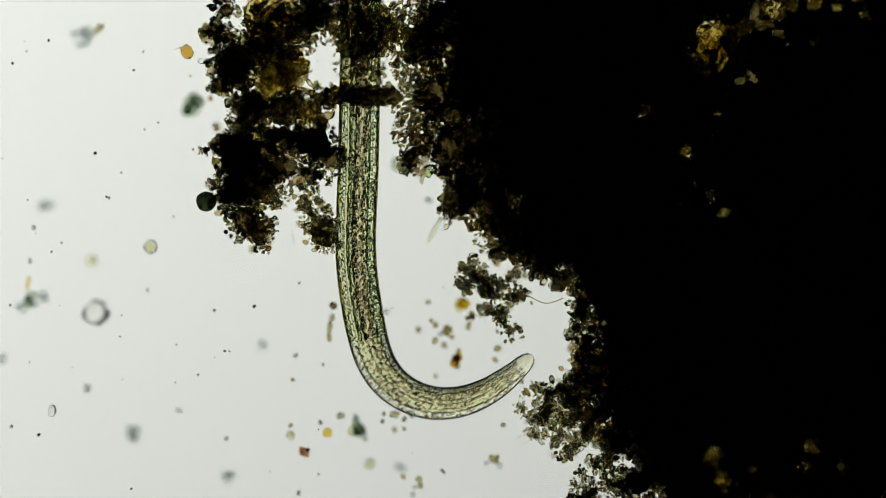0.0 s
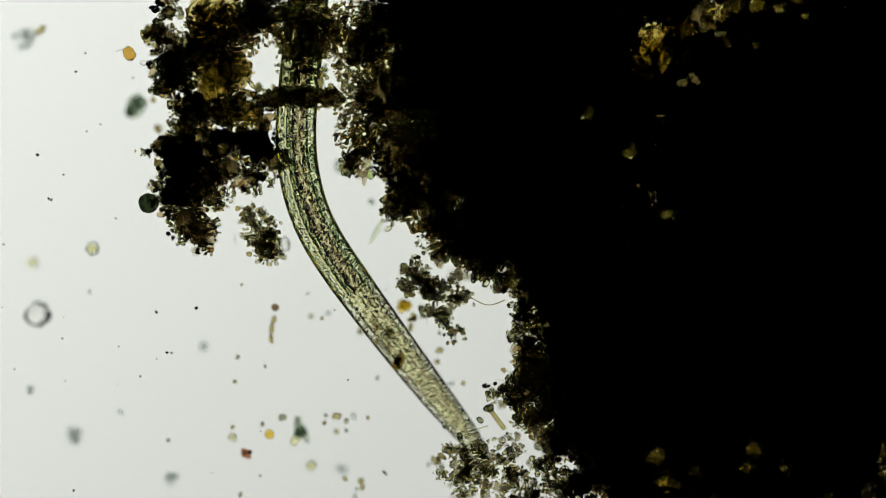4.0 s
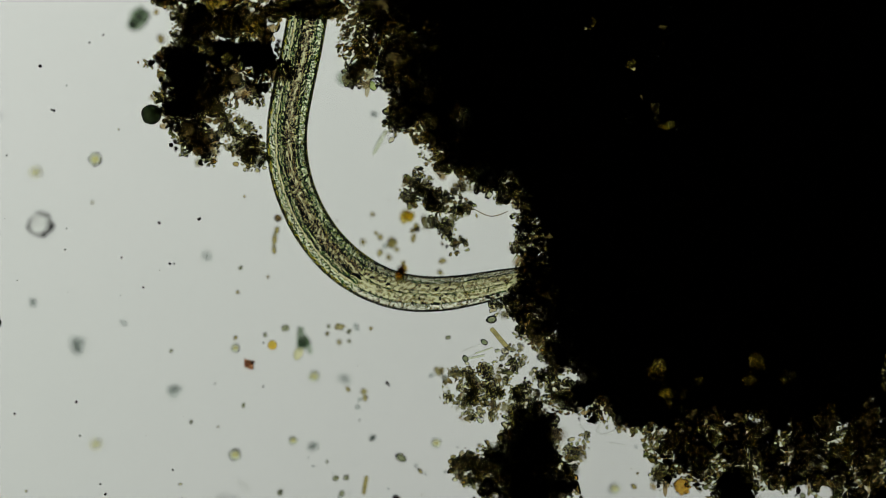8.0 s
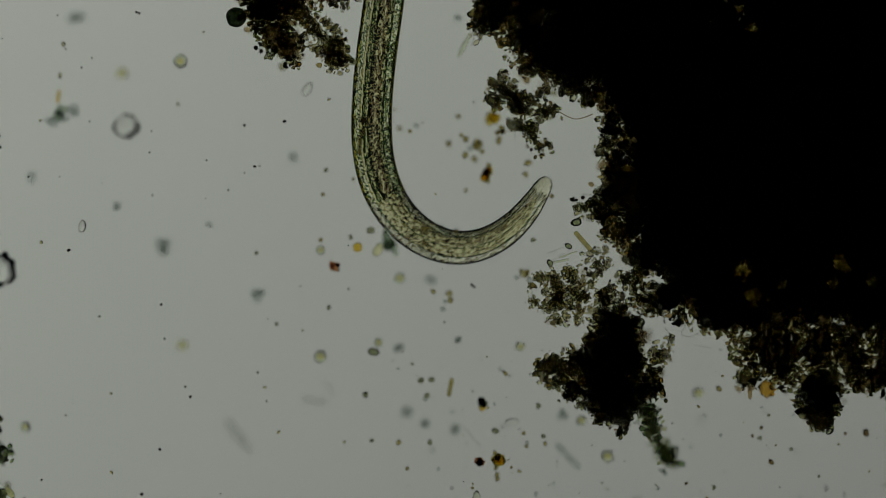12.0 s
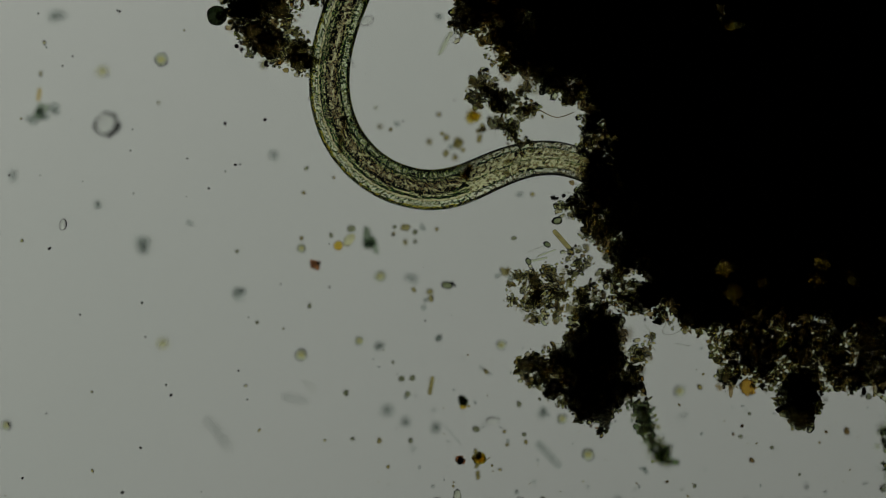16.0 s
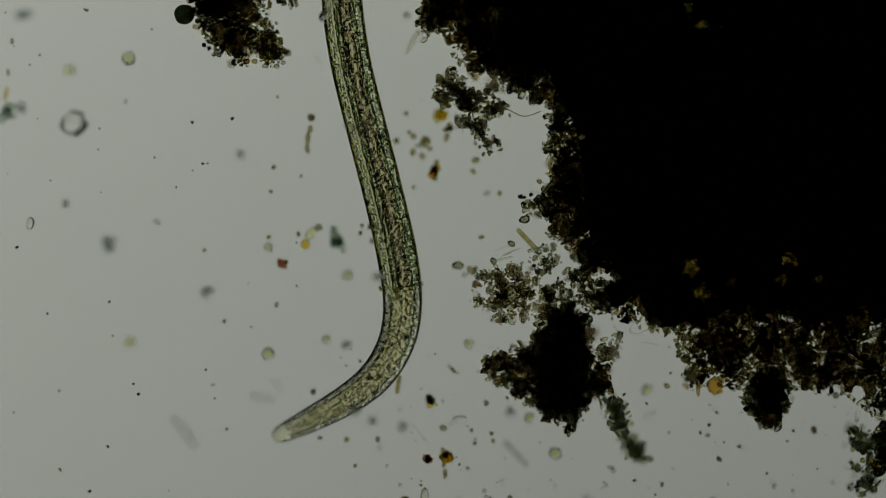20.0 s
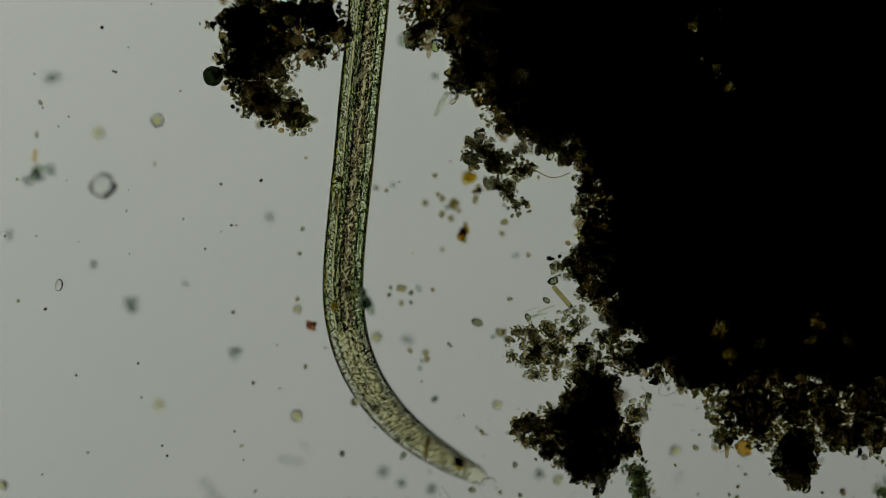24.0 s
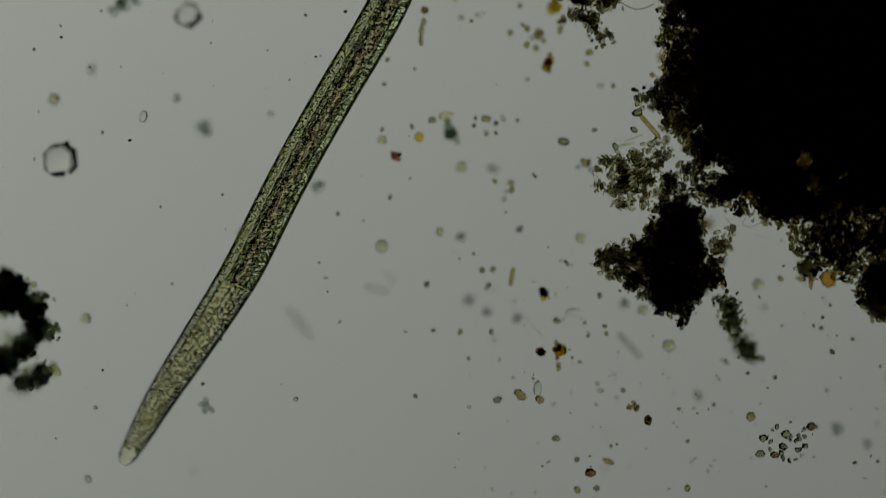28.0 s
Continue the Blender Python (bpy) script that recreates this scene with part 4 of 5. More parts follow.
rod("diatom", "amber needle in open water", "alga", -79, 452, 46, 6, 88, AMBER, 0.09)


def clinging(ob):
    """Makes a small thing a part of the pale tuft, where it sits once that has rolled to its last place."""
    rolled = Matrix.Translation(at(964, 856)) @ pose(0, 0, 0, 0, 0, 26)
    here = Matrix.Translation(ob.location) @ ob.rotation_euler.to_matrix().to_4x4()
    ob.parent, ob.rotation_euler = BALLED, (0, 0, 0)
    ob.matrix_local = rolled.inverted() @ here
    del ob["category"]


clinging(rod("diatom", "golden olive rod-shaped diatom", "alga", 972, 756, 52, 4.4, -47, OLIVE, 0.0))
clinging(rod("stalk", "slender clear stalk of a diatom", "alga", 930, 790, 34, 2.2, 14, SHELL, 0.0))
clinging(rod("stalk", "slender clear stalk of a diatom", "alga", 944, 778, 34, 1.6, 22, SHELL, 0.0))
clinging(bit("cell", "dark oval cell at the tip of a stalk", "alga", 912, 794, 5, DARKCELL, 0.0, 1.4, -60, 0.15))
clinging(bit("cell", "dark oval cell", "alga", 944, 763, 5, DARKCELL, 0.0, 1.4, -30, 0.15))
for x, y, n, turn in ((1573, 1034, 46, 38), (1584, 1046, 40, 38), (1540, 1030, 34, -40), (1449, 1019, 26, 5), (1596, 1068, 22, -15), (1245, 955, 26, 40)):
    rod("diatom", "clear rod-shaped diatom at the clot's lower edge", "alga", x, y, n, 3.6, turn, SHELL, 0.0, "clear diatoms")
cluster("grain_cluster", "small clear grains in open water", -114, 264, 14, 6, (4, 8), CLEAR, 0.0, 0.005)
for x, y in ((692, 998), (711, 997), (703, 1025)):
    bit("dark_dot", "round dark spore in open water", "speck", x, y, 5.2, SPORE, 0.0, 1.1, 30, 0.15, 1, "dark specks")


def dots(rows):
    for x, y, r in rows:
        bit("dark_dot", "tiny dark round speck", "speck", x, y, r * 0.8, SPECK, rng.uniform(0.01, 0.04), rng.uniform(1.0, 1.4), rng.uniform(0, 180), 0.3, 1, "dark specks")


dots([(451, 542, 3.4), (381, 549, 3), (170, 272, 3.4), (238, 125, 2), (88, 73, 2.4), (24, 113, 2.4), (195, 351, 2.6), (190, 349, 2), (112, 430, 1.8), (70, 769, 2.8), (282, 218, 2), (313, 610, 1.6), (352, 663, 2), (233, 865, 2), (276, 1010, 2), (285, 1028, 2.8), (200, 1199, 3.2), (231, 1121, 2.4), (124, 886, 2)])
dots([(480, 832, 1.6), (695, 545, 1.8), (-98, 609, 3.2), (-51, 587, 2.8), (55, 640, 1.6), (0, 640, 2), (66, 1060, 2), (256, 93, 2), (565, 837, 2), (782, 830, 3), (786, 834, 2.4), (734, 896, 2), (408, 621, 2), (398, 621, 2.4), (785, 509, 1.6), (1071, 836, 2), (404, 985, 2), (-60, 1295, 2), (22, 1175, 2.2)])


def sediment(name, label, count, area, size, material, depth):
    """Uncountable fine specks strewn through the water."""
    x0, y0, x1, y1 = area
    places, sizes = [], []
    while len(places) < count:
        x, y = rng.uniform(x0, x1), rng.uniform(y0, y1)
        if y < 905 and x > 600 + 0.45 * max(0, y - 250):
            continue
        places.append(at(x, y, rng.normal() * depth))
        sizes.append(math.exp(rng.uniform(math.log(size[0]), math.log(size[1]))) / 1000)
    ob = new(name, grain_mesh(name, places, sizes, material, BALL1, 0.15))
    tagged(ob, label, "sediment", kind="stuff")


sediment("fine_specks", "fine dark specks strewn through the water", 50, (-250, -50, 1500, 1420), (0.8, 1.6), SPECK, 0.01)
sediment("fine_grains", "fine pale grains strewn through the water", 45, (-250, -50, 1500, 1420), (1.8, 4.2), PALE_GRAINS, 0.05)
sediment("fine_specks", "fine brown specks strewn below the dark clot", 120, (640, 940, 1700, 1420), (1.2, 3.0), OLIVE, 0.03)
sediment("fine_flakes", "faint small flakes strewn below the dark clot", 150, (640, 940, 1700, 1420), (2, 4.5), GREY, 0.07)
sediment("blurred_flakes", "faint out-of-focus flakes in the water", 5, (-250, -50, 1500, 1420), (5, 11), GREY, 0.19)

DRIFTER = bit("green_cell", "small green cell drifting in the water", "alga", 807, 962, 7, DARKCELL, 0.0, 1.5, -30, 0.08, 1.0)
RINGED = bit("clear_cell", "clear oval cell knocked about by the worm", "cell", 600, 410, 8, CLEAR, 0.0, 1.7, 60, 0.05, 1.0)


def thread(label, points, r, material):
    """A fine curved thread clinging to the clot's edge."""
    cu = bpy.data.curves.new("thread", "CURVE")
    cu.dimensions, cu.bevel_depth, cu.bevel_resolution, cu.resolution_u = "3D", r / 1000, 3, 8
    sp = cu.splines.new("NURBS")
    sp.points.add(len(points) - 1)
    sp.use_endpoint_u, sp.order_u = True, 3
    for p, (x, y) in zip(sp.points, points):
        p.co = (*at(x, y, 0.005), 1)
    cu.materials.append(material)
    return tagged(new("thread", cu), label, "fibre")


thread("fine curved thread beside the dark clot", [(936, 524), (955, 536), (975, 538), (996, 528)], 0.8, HAZE)
thread("fine bent thread under the dark clot", [(1122, 905), (1136, 918), (1128, 935), (1140, 950)], 1.3, CLEAR)
thread("clear looped thread below the clot", [(1160, 905), (1148, 918), (1170, 926), (1190, 912)], 1.6, CLEAR)
for x, y, turn, n in ((1000, 655, 160, 26), (1004, 690, 200, 22), (994, 672, 170, 30), (818, 372, 60, 26), (786, 395, 75, 30), (930, 770, 20, 34), (935, 782, 30, 30), (1190, 940, 170, 30), (520, 420, 100, 20), (604, 440, -60, 26)):
    rod("needle", "fine clear needle at the edge of debris", "fibre", x, y, n, 1.3, turn, CLEAR, 0.0, "clear needles")


def motions():
    keys = []

    def bend(t, x, y, *headings):
        keys.append((t, x, y, *headings))

    bend(0, 630, 392, -134, -147, -172, -210, -252, -262, -272, -271, -271, -271, -270)
    bend(0.3, 629, 383, -143, -145, -152, -178, -215, -245, -265, -272, -272, -271, -270)
    bend(0.6, 612, 443, -183, -179, -167, -152, -184, -218, -257, -276, -276, -273, -271)
    bend(0.9, 623, 434, -219, -215, -194, -164, -170, -213, -251, -276, -274, -272, -270)
    bend(1, 633, 424, -228, -221, -209, -177, -170, -202, -247, -276, -274, -272, -270)
    bend(1.2, 658, 374, -224, -222, -218, -210, -193, -206, -236, -268, -274, -271, -270)
    bend(1.5, 664, 336, -252, -250, -239, -221, -205, -216, -231, -266, -273, -271, -270)
    bend(1.8, 674, 314, -265, -262, -250, -230, -207, -218, -224, -263, -283, -272, -271)
    bend(2, 729, 433, -280, -284, -289, -298, -280, -264, -248, -245, -269, -271, -270)
    bend(2.1, 742, 431, -282, -282, -283, -281, -275, -262, -253, -239, -260, -273, -270)
    bend(2.4, 630, 458, -300, -299, -299, -293, -286, -286, -278, -271, -271, -272, -270)
    bend(2.7, 616, 457, -258, -259, -258, -262, -275, -277, -276, -273, -273, -270, -270)
    bend(3, 676, 418, -264, -265, -265, -266, -268, -267, -258, -258, -271, -270, -270)
    bend(3.3, 735, 356, -263, -264, -259, -249, -239, -237, -235, -247, -270, -270, -270)
    bend(3.6, 669, 322, -266, -265, -262, -254, -240, -232, -234, -263, -279, -272, -271)
    bend(3.9, 640, 326, -230, -230, -228, -223, -227, -236, -256, -273, -275, -272, -270)
    bend(4, 636, 328, -237, -231, -232, -233, -234, -238, -257, -274, -276, -272, -270)
    bend(4.2, 642, 293, -327, -324, -310, -293, -284, -272, -267, -270, -275, -271, -270)
    bend(4.5, 635, 295, -251, -251, -255, -250, -246, -248, -250, -286, -275, -272, -270)
    bend(5.1, 632, 317, -134, -147, -172, -210, -252, -262, -272, -271, -271, -271, -270)
    bend(5.7, 633, 374, -219, -215, -194, -164, -170, -213, -251, -276, -274, -272, -270)
    bend(6.1, 663, 329, -224, -222, -218, -210, -193, -206, -236, -268, -274, -271, -270)
    bend(6.5, 672, 316, -227, -227, -226, -228, -221, -221, -231, -258, -264, -268, -270)
    bend(6.7, 683, 319, -248, -247, -247, -241, -226, -219, -230, -255, -263, -268, -270)
    bend(6.9, 696, 342, -209, -211, -225, -240, -246, -235, -233, -251, -261, -268, -269)
    bend(7, 713, 362, -179, -187, -216, -240, -256, -250, -238, -243, -259, -267, -269)
    bend(7.1, 706, 369, -208, -209, -207, -226, -243, -250, -239, -247, -260, -267, -269)
    bend(7.3, 685, 373, -215, -216, -215, -219, -228, -238, -246, -256, -264, -268, -270)
    bend(7.5, 658, 431, -201, -202, -207, -221, -226, -235, -252, -267, -268, -270, -270)
    bend(7.7, 622, 489, -180, -181, -183, -196, -214, -236, -259, -274, -278, -272, -270)
    bend(7.9, 620, 477, -171, -174, -176, -190, -208, -230, -257, -275, -277, -272, -270)
    bend(8, 615, 478, -169, -169, -169, -181, -206, -231, -254, -280, -279, -273, -271)
    bend(8.3, 671, 484, -224, -222, -218, -201, -188, -207, -232, -266, -280, -272, -270)
    bend(8.5, 666, 443, -259, -259, -255, -248, -243, -243, -254, -267, -269, -270, -270)
    bend(8.7, 634, 537, -275, -275, -276, -275, -273, -272, -271, -270, -270, -270, -270)
    bend(8.9, 623, 522, -233, -239, -256, -269, -278, -276, -274, -274, -270, -270, -270)
    bend(9, 607, 504, -161, -194, -233, -266, -275, -277, -279, -277, -271, -270, -270)
    bend(9.1, 602, 480, -154, -189, -237, -266, -275, -278, -279, -277, -274, -271, -270)
    bend(9.3, 603, 504, -148, -151, -187, -229, -253, -266, -276, -277, -275, -272, -270)
    bend(9.5, 617, 472, -133, -136, -150, -186, -226, -248, -266, -277, -277, -272, -270)
    bend(9.7, 614, 535, -139, -135, -141, -161, -202, -237, -263, -278, -278, -272, -270)
    bend(9.9, 597, 567, -175, -174, -164, -139, -163, -213, -248, -280, -280, -273, -271)
    bend(10, 609, 560, -221, -217, -188, -161, -163, -209, -245, -277, -278, -272, -270)
    bend(10.1, 614, 560, -204, -200, -194, -174, -172, -209, -238, -274, -285, -273, -271)
    bend(10.3, 639, 554, -217, -214, -210, -193, -165, -188, -224, -270, -279, -272, -270)
    bend(10.5, 726, 555, -257, -260, -266, -247, -243, -231, -234, -251, -262, -268, -269)
    bend(10.7, 634, 577, -309, -306, -300, -293, -281, -272, -270, -268, -269, -270, -270)
    bend(10.9, 585, 593, -266, -266, -263, -268, -268, -269, -275, -281, -280, -272, -271)
    bend(11, 573, 589, -266, -265, -265, -266, -268, -267, -280, -286, -271, -271, -270)
    bend(11.1, 586, 555, -259, -262, -265, -266, -271, -285, -282, -281, -277, -272, -270)
    bend(11.3, 604, 522, -246, -257, -269, -279, -283, -284, -282, -277, -274, -271, -270)
    bend(11.5, 606, 476, -249, -269, -280, -281, -281, -282, -281, -279, -274, -271, -270)
    bend(11.7, 622, 450, -139, -185, -249, -272, -283, -285, -283, -279, -273, -271, -270)
    bend(11.9, 609, 475, -126, -147, -177, -220, -252, -269, -277, -278, -273, -271, -270)
    bend(12, 608, 471, -117, -132, -159, -201, -236, -264, -275, -278, -273, -271, -270)
    bend(12.1, 606, 541, -140, -141, -146, -165, -203, -245, -267, -277, -275, -271, -270)
    bend(12.3, 597, 488, -137, -136, -146, -167, -206, -241, -264, -279, -273, -271, -270)
    bend(12.5, 598, 488, -141, -140, -148, -168, -210, -242, -262, -280, -274, -271, -270)
    bend(13, 609, 520, -204, -200, -194, -174, -172, -209, -238, -274, -285, -273, -271)
    bend(13.4, 634, 534, -217, -214, -210, -193, -165, -188, -224, -270, -279, -272, -270)
    bend(13.6, 726, 555, -257, -260, -266, -247, -243, -231, -234, -251, -262, -268, -269)
    bend(13.8, 634, 577, -309, -306, -300, -293, -281, -272, -270, -268, -269, -270, -270)
    bend(14.1, 578, 589, -266, -265, -265, -266, -268, -267, -280, -286, -271, -271, -270)
    bend(14.5, 582, 572, -241, -263, -281, -282, -281, -281, -281, -280, -277, -272, -270)
    bend(14.7, 579, 578, -189, -217, -250, -276, -284, -281, -283, -280, -277, -272, -270)
    bend(14.9, 565, 571, -193, -197, -222, -260, -277, -285, -285, -284, -280, -273, -271)
    bend(15, 560, 570, -161, -172, -197, -235, -263, -275, -283, -284, -281, -273, -271)
    bend(15.2, 598, 559, -146, -146, -158, -197, -229, -255, -267, -277, -275, -271, -270)
    bend(15.5, 603, 525, -139, -140, -147, -171, -212, -238, -258, -279, -275, -271, -270)
    bend(15.7, 596, 566, -143, -142, -145, -150, -183, -223, -248, -275, -277, -272, -270)
    bend(16, 614, 608, -227, -223, -202, -170, -156, -189, -227, -268, -292, -275, -271)
    bend(16.2, 571, 616, -189, -189, -190, -189, -192, -211, -240, -275, -297, -276, -272)
    bend(16.4, 599, 637, -153, -156, -164, -179, -202, -228, -255, -272, -280, -272, -271)
    bend(16.7, 620, 602, -199, -195, -186, -169, -171, -198, -226, -266, -293, -274, -271)
    bend(16.9, 650, 587, -198, -197, -193, -190, -167, -186, -217, -255, -293, -274, -271)
    bend(17, 662, 591, -275, -271, -254, -197, -168, -181, -211, -259, -287, -273, -271)
    bend(17.1, 658, 585, -272, -270, -263, -213, -189, -195, -227, -261, -279, -271, -270)
    bend(17.3, 807, 564, -314, -309, -299, -271, -235, -222, -227, -240, -256, -266, -269)
    bend(17.5, 605, 613, -325, -329, -332, -326, -307, -286, -277, -277, -274, -271, -270)
    bend(17.6, 587, 601, -286, -302, -310, -311, -294, -283, -280, -277, -274, -271, -270)
    bend(17.8, 589, 608, -243, -248, -263, -276, -280, -280, -282, -278, -274, -271, -270)
    bend(17.9, 588, 599, -198, -210, -245, -271, -278, -278, -280, -279, -276, -272, -270)
    bend(18, 585, 593, -215, -220, -238, -270, -278, -277, -278, -279, -277, -272, -270)
    bend(18.1, 590, 575, -232, -234, -249, -275, -282, -281, -280, -278, -276, -271, -270)
    bend(18.3, 570, 562, -147, -172, -226, -260, -275, -283, -283, -283, -278, -272, -271)
    bend(18.5, 561, 547, -194, -193, -205, -237, -262, -278, -285, -285, -279, -272, -271)
    bend(18.6, 563, 576, -158, -160, -170, -199, -240, -262, -277, -286, -284, -273, -271)
    bend(18.8, 604, 559, -143, -143, -141, -166, -206, -236, -254, -273, -273, -271, -270)
    bend(19, 609, 594, -154, -147, -131, -146, -179, -220, -248, -273, -280, -272, -271)
    bend(19.3, 583, 624, -154, -154, -154, -150, -151, -194, -232, -268, -296, -276, -272)
    bend(19.4, 559, 616, -173, -171, -173, -154, -151, -189, -234, -274, -298, -276, -272)
    bend(19.6, 640, 582, -199, -197, -194, -193, -164, -183, -210, -261, -281, -272, -271)
    bend(19.8, 651, 513, -254, -251, -254, -221, -197, -196, -221, -266, -271, -270, -270)
    bend(19.9, 701, 610, -347, -332, -303, -277, -262, -252, -250, -256, -258, -267, -269)
    bend(20, 708, 639, -335, -333, -325, -298, -269, -258, -256, -256, -264, -268, -270)
    bend(20.2, 599, 610, -286, -287, -289, -285, -283, -276, -275, -274, -272, -271, -270)
    bend(20.4, 594, 619, -373, -373, -364, -330, -306, -291, -281, -277, -274, -271, -270)
    bend(20.6, 580, 633, -365, -378, -383, -366, -337, -310, -292, -279, -276, -272, -270)
    bend(20.8, 565, 615, -229, -249, -280, -295, -294, -288, -284, -282, -280, -273, -271)
    bend(21, 566, 608, -190, -209, -240, -274, -284, -285, -285, -281, -278, -272, -271)
    bend(21.2, 604, 598, -207, -211, -221, -236, -255, -271, -276, -275, -276, -271, -270)
    bend(21.4, 597, 592, -156, -167, -187, -215, -238, -256, -271, -278, -276, -272, -270)
    bend(21.6, 605, 576, -154, -154, -164, -192, -219, -248, -264, -276, -276, -271, -270)
    bend(21.8, 592, 600, -144, -144, -137, -153, -194, -228, -250, -276, -284, -273, -271)
    bend(22, 601, 640, -201, -196, -180, -157, -157, -195, -230, -267, -291, -276, -272)
    bend(22.2, 616, 625, -198, -195, -191, -180, -159, -176, -219, -260, -293, -278, -272)
    bend(22.3, 627, 615, -203, -201, -197, -185, -157, -171, -215, -256, -297, -285, -273)
    bend(22.5, 617, 605, -181, -180, -178, -177, -154, -186, -221, -263, -293, -278, -272)
    bend(22.8, 651, 513, -254, -251, -254, -221, -197, -196, -221, -266, -271, -270, -270)
    bend(23, 708, 639, -335, -333, -325, -298, -269, -258, -256, -256, -264, -268, -270)
    bend(23.2, 599, 610, -286, -287, -289, -285, -283, -276, -275, -274, -272, -271, -270)
    bend(23.4, 594, 619, -373, -373, -364, -330, -306, -291, -281, -277, -274, -271, -270)
    bend(23.8, 565, 615, -229, -249, -280, -295, -294, -288, -284, -282, -280, -273, -271)
    bend(24, 604, 598, -207, -211, -221, -236, -255, -271, -276, -275, -276, -271, -270)
    bend(24.2, 605, 576, -154, -154, -164, -192, -219, -248, -264, -276, -276, -271, -270)
    bend(24.5, 629, 712, -202, -199, -196, -182, -165, -149, -183, -234, -287, -303, -280)
    bend(24.7, 632, 736, -173, -173, -172, -174, -157, -147, -191, -240, -282, -299, -278)
    bend(25, 547, 763, -202, -197, -190, -176, -153, -168, -209, -263, -297, -292, -275)
    bend(25.2, 541, 722, -181, -180, -179, -172, -171, -180, -210, -261, -305, -293, -277)
    bend(25.4, 540, 722, -182, -182, -181, -182, -188, -192, -216, -257, -304, -297, -277)
    bend(25.5, 521, 724, -160, -159, -164, -184, -196, -213, -240, -278, -297, -290, -277)
    bend(25.6, 357, 564, -282, -295, -302, -303, -310, -324, -328, -324, -302, -275, -273)
    bend(25.7, 316, 620, -296, -298, -300, -304, -309, -314, -320, -325, -311, -284, -275)
    bend(26, 357, 712, -360, -354, -327, -317, -308, -306, -314, -316, -298, -284, -274)
    bend(26.2, 456, 720, -400, -389, -361, -334, -318, -306, -299, -296, -287, -282, -274)
    bend(26.4, 472, 734, -394, -396, -379, -355, -330, -318, -308, -295, -287, -281, -274)
    bend(26.6, 428, 726, -360, -360, -359, -370, -345, -325, -308, -302, -290, -278, -273)
    bend(26.8, 403, 720, -287, -291, -311, -326, -333, -329, -319, -306, -296, -284, -275)
    bend(27, 365, 776, -244, -246, -261, -274, -299, -310, -313, -306, -299, -287, -277)
    bend(27.2, 469, 646, -245, -248, -271, -287, -294, -305, -310, -303, -294, -280, -273)
    bend(27.5, 432, 660, -227, -220, -218, -249, -272, -287, -300, -304, -296, -279, -273)
    bend(27.7, 469, 675, -265, -266, -257, -255, -264, -282, -297, -298, -291, -279, -272)
    bend(28, 349, 837, -302, -299, -303, -303, -302, -296, -298, -300, -300, -282, -273)
    table = np.array(keys)

    def slopes(x, y):
        d, w = np.diff(y) / np.diff(x), np.diff(x)
        m = np.concatenate([d[:1], (d[:-1] * w[1:] + d[1:] * w[:-1]) / (w[1:] + w[:-1]), d[-1:]])
        return m

    def glide(x, y, q, calm=False):
        m = slopes(x, y)
        if calm:
            d = np.diff(y) / np.diff(x)
            turn = np.concatenate([[False], d[:-1] * d[1:] <= 0, [False]])
            m = np.where(turn, 0.3 * m, m)
        i = np.clip(np.searchsorted(x, q, side="right") - 1, 0, len(x) - 2)
        w = x[i + 1] - x[i]
        u = (q - x[i]) / w
        return y[i] * (1 + 2 * u) * (1 - u) ** 2 + m[i] * w * u * (1 - u) ** 2 + y[i + 1] * u * u * (3 - 2 * u) + m[i + 1] * w * u * u * (u - 1)

    times = np.round(np.arange(0, 28.01, 0.1), 2)
    # the head rises out of the plane at times (seconds, micrometres)
    lifts = np.array(((0, 0), (3.2, 0), (3.5, 60), (3.8, 0), (17.1, 0), (17.5, 70), (18.1, 65), (18.5, 0), (19.7, 0), (20.0, 75), (20.5, 75), (21.0, 40), (21.4, 0), (25.7, 0), (26.0, 55), (26.6, 40), (27.2, 0), (28, 0.0)))
    states = np.stack([glide(table[:, 0], table[:, k], times, True) for k in range(1, table.shape[1])], 1)
    mids = (np.arange(len(RINGS)) + 0.5) * STEP
    rows = [[] for _ in RINGS]
    for t, state in zip(times, states):
        h = np.radians(glide(KNOTS, state[2:], mids))
        steps = np.stack([np.cos(h), np.sin(h)], 1) * STEP / 1000
        path = np.concatenate([[[0, 0]], np.cumsum((steps[1:] + steps[:-1]) / 2, axis=0)])
        hold = np.array([np.interp(580.0, mids, path[:, 0]), np.interp(580.0, mids, path[:, 1])])
        start = at(state[0], state[1]) - WORM.location
        path = path - hold + np.array((start.x, start.y))
        rise = np.interp(t, lifts[:, 0], lifts[:, 1]) / 1000 * np.clip(1 - mids / 330, 0, 1) ** 2
        for k in range(len(RINGS)):
            rows[k].append((float(t), pose(path[k, 0], path[k, 1], rise[k], 0, 0, math.degrees(h[k]))))
    for ring, r in zip(RINGS, rows):
        walk(ring, r)

    def drift(thing, rows):
        x0, y0, z0 = thing.location
        a0 = math.degrees(thing.rotation_euler.z)
        walk(thing, [(t, pose(x0 + dx / 1000, y0 - dy / 1000, z0, 0, 0, a0 + a)) for t, dx, dy, a in rows])

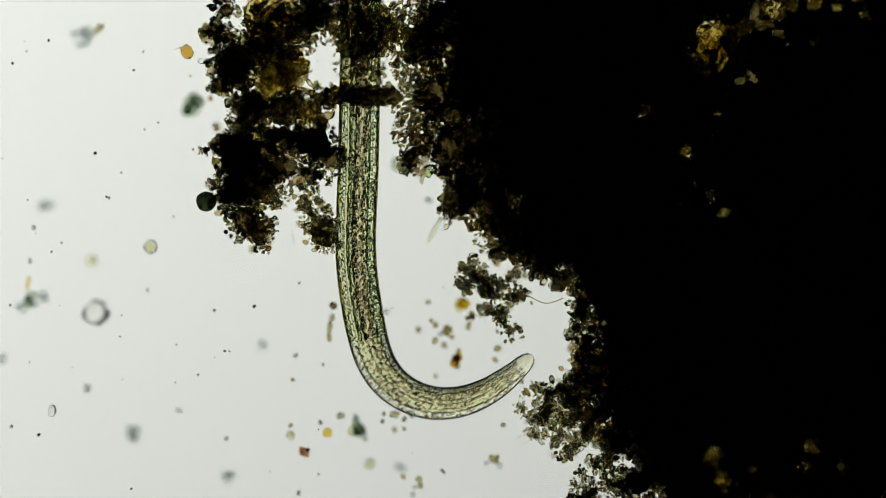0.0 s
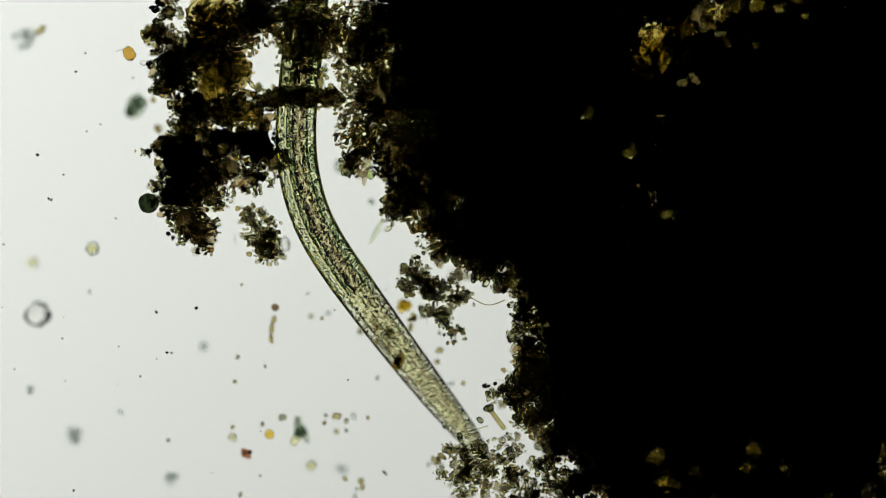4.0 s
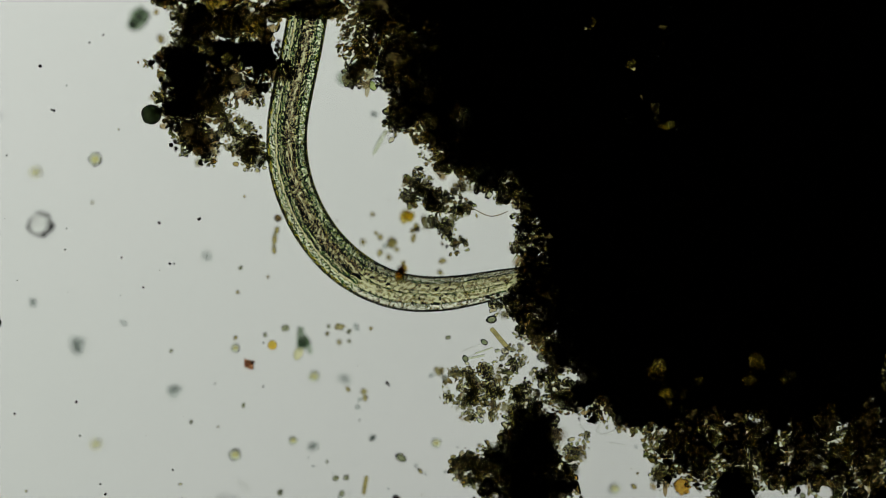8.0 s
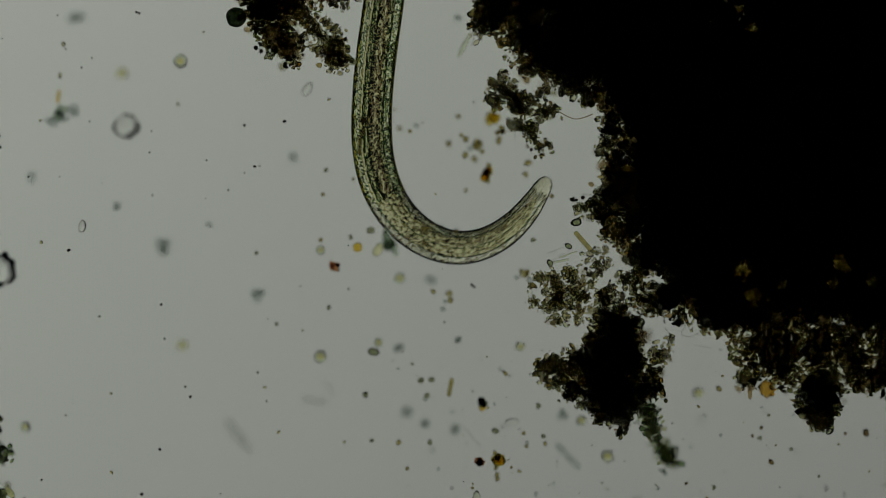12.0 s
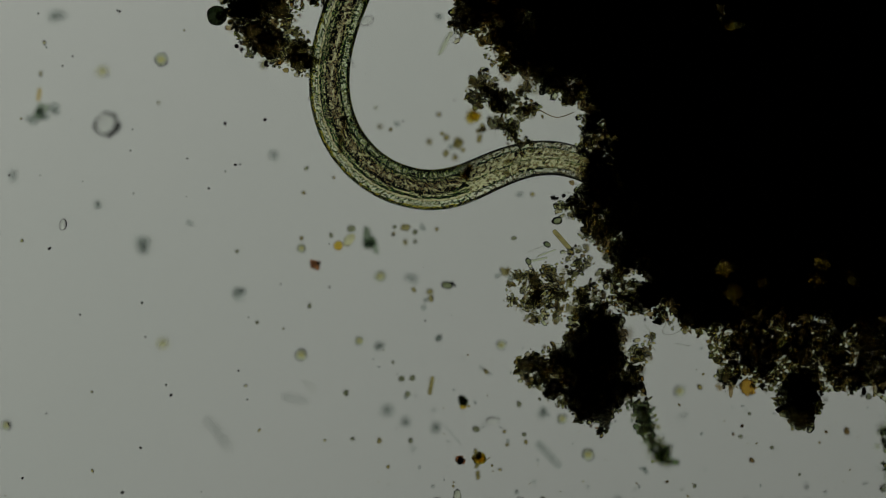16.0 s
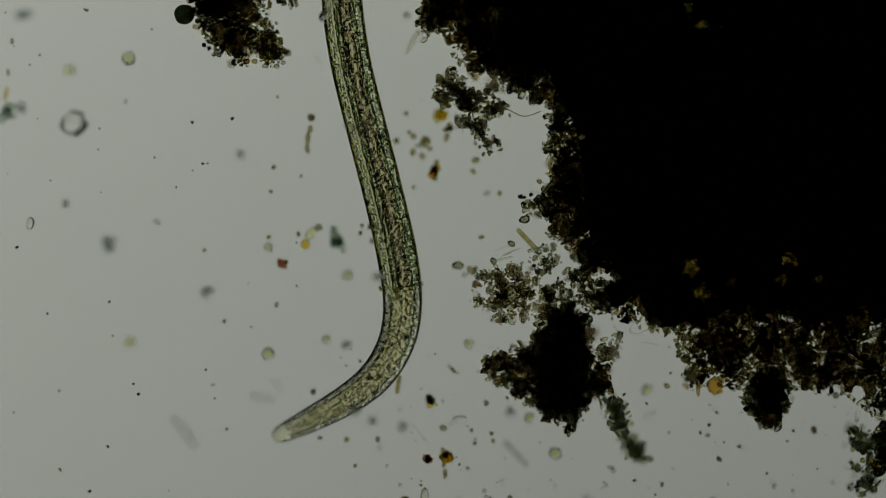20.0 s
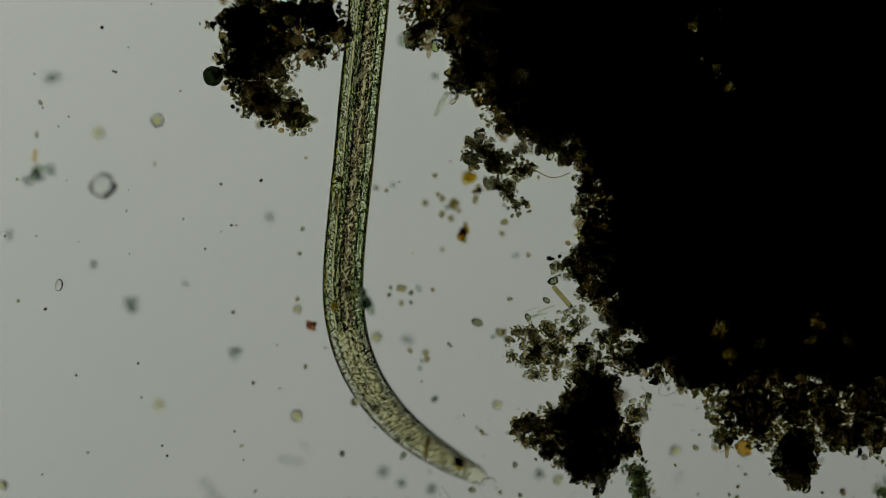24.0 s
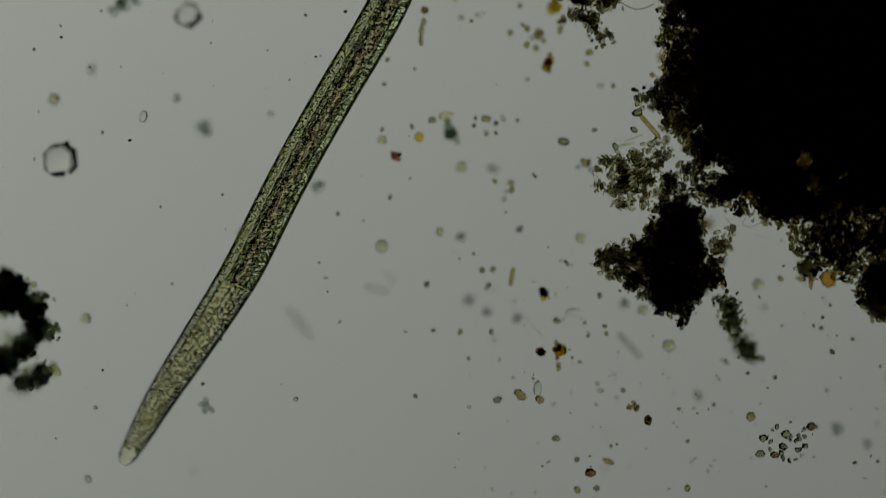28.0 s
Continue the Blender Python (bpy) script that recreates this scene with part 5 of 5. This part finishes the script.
    drift(LOOSE, [(0, 0, 4, 0), (0.6, -6, 12, 4), (1, -14, 14, 8), (1.8, 8, 8, 0), (2.2, 12, 10, -4), (3, 8, 20, -4), (4, 2, 22, 0), (4.5, 8, 16, 0), (7, 12, 12, 0), (7.5, 0, 14, 4), (8, -34, 16, 12),
                  (8.6, -20, 22, 8), (9, -22, 24, 8), (10, -46, 14, 12), (11, -36, 16, 10), (12, -34, 14, 8), (15, -52, 14, 12), (16, -64, 24, 16), (17, -70, 18, 18), (18, -58, 10, 16), (20, -62, 10, 16),
                  (22, -66, 30, 20), (25, -68, 18, 20), (28, -66, 14, 20)])
    drift(BALLED, [(0, 0, 6, 0), (0.8, -6, -4, 0), (1.2, -10, -4, 0), (1.8, -24, 20, 6), (2.1, -40, 58, 14), (3, -38, 64, 14), (3.6, -36, 80, 16), (4, -34, 92, 20), (4.5, -34, 96, 20), (7, -28, 108, 22), (11, -26, 112, 24),
                   (16, -30, 112, 24), (18, -40, 114, 26), (20, -32, 112, 26), (24, -24, 104, 24), (28, -18, 100, 24)])
    drift(SICKLE, [(0, 26, 22, 0), (22, 26, 22, 0), (25, 20, 10, 0), (27, 8, 0, 0), (28, 0, 0, 0)])
    for piece in (TAIL, BLOT):
        drift(piece, [(0, 0, 0, 0), (12, 0, 0, 0), (15, 26, -4, 0), (17, 20, 4, 0), (20, 34, -4, 0), (22, 20, 6, 0), (28, 34, 6, 0)])
    drift(DRIFTER, [(0, -30, -20, 40), (7, -12, 10, 20), (8, 0, 0, 0), (9, -52, -46, 30), (10, -61, -11, -10), (12, -198, -14, 20), (14.5, -100, -80, 40), (18, 20, -160, 0), (20, 42, -161, 30), (21, 8, -170, -20), (22, 22, -160, 20), (26, 26, -185, 0), (28, 28, -190, 20)])
    drift(BOXY, [(0, 0, 0, 0), (8, 0, 20, 20), (12, -10, 10, 10), (20, -36, -14, 0), (24, -10, -20, -20), (28, 2, -31, -40)])
    drift(FLOATER, [(0, 4, -1, 0), (20, 0, 0, 0), (28, -34, -11, 30)])
    drift(RINGED, [(0, -4, -6, 0), (1, -100, -30, 0), (1.8, 0, -40, 20), (2.2, 18, -31, 0), (3, -24, 47, -40), (4, 9, 19, 40), (7, 10, 1, 20), (8, -40, 30, 0), (9, -20, 36, 60), (9.6, -70, 60, 50), (10, -108, 79, 30), (12, -108, 76, 0), (14.5, 0, 0, -20),
                   (15, 59, -25, -40), (16, 31, -41, -30), (18, 20, -60, -20), (22, 10, -40, 0), (26, 30, -60, 0), (28, 30, -60, 0)])


motions()
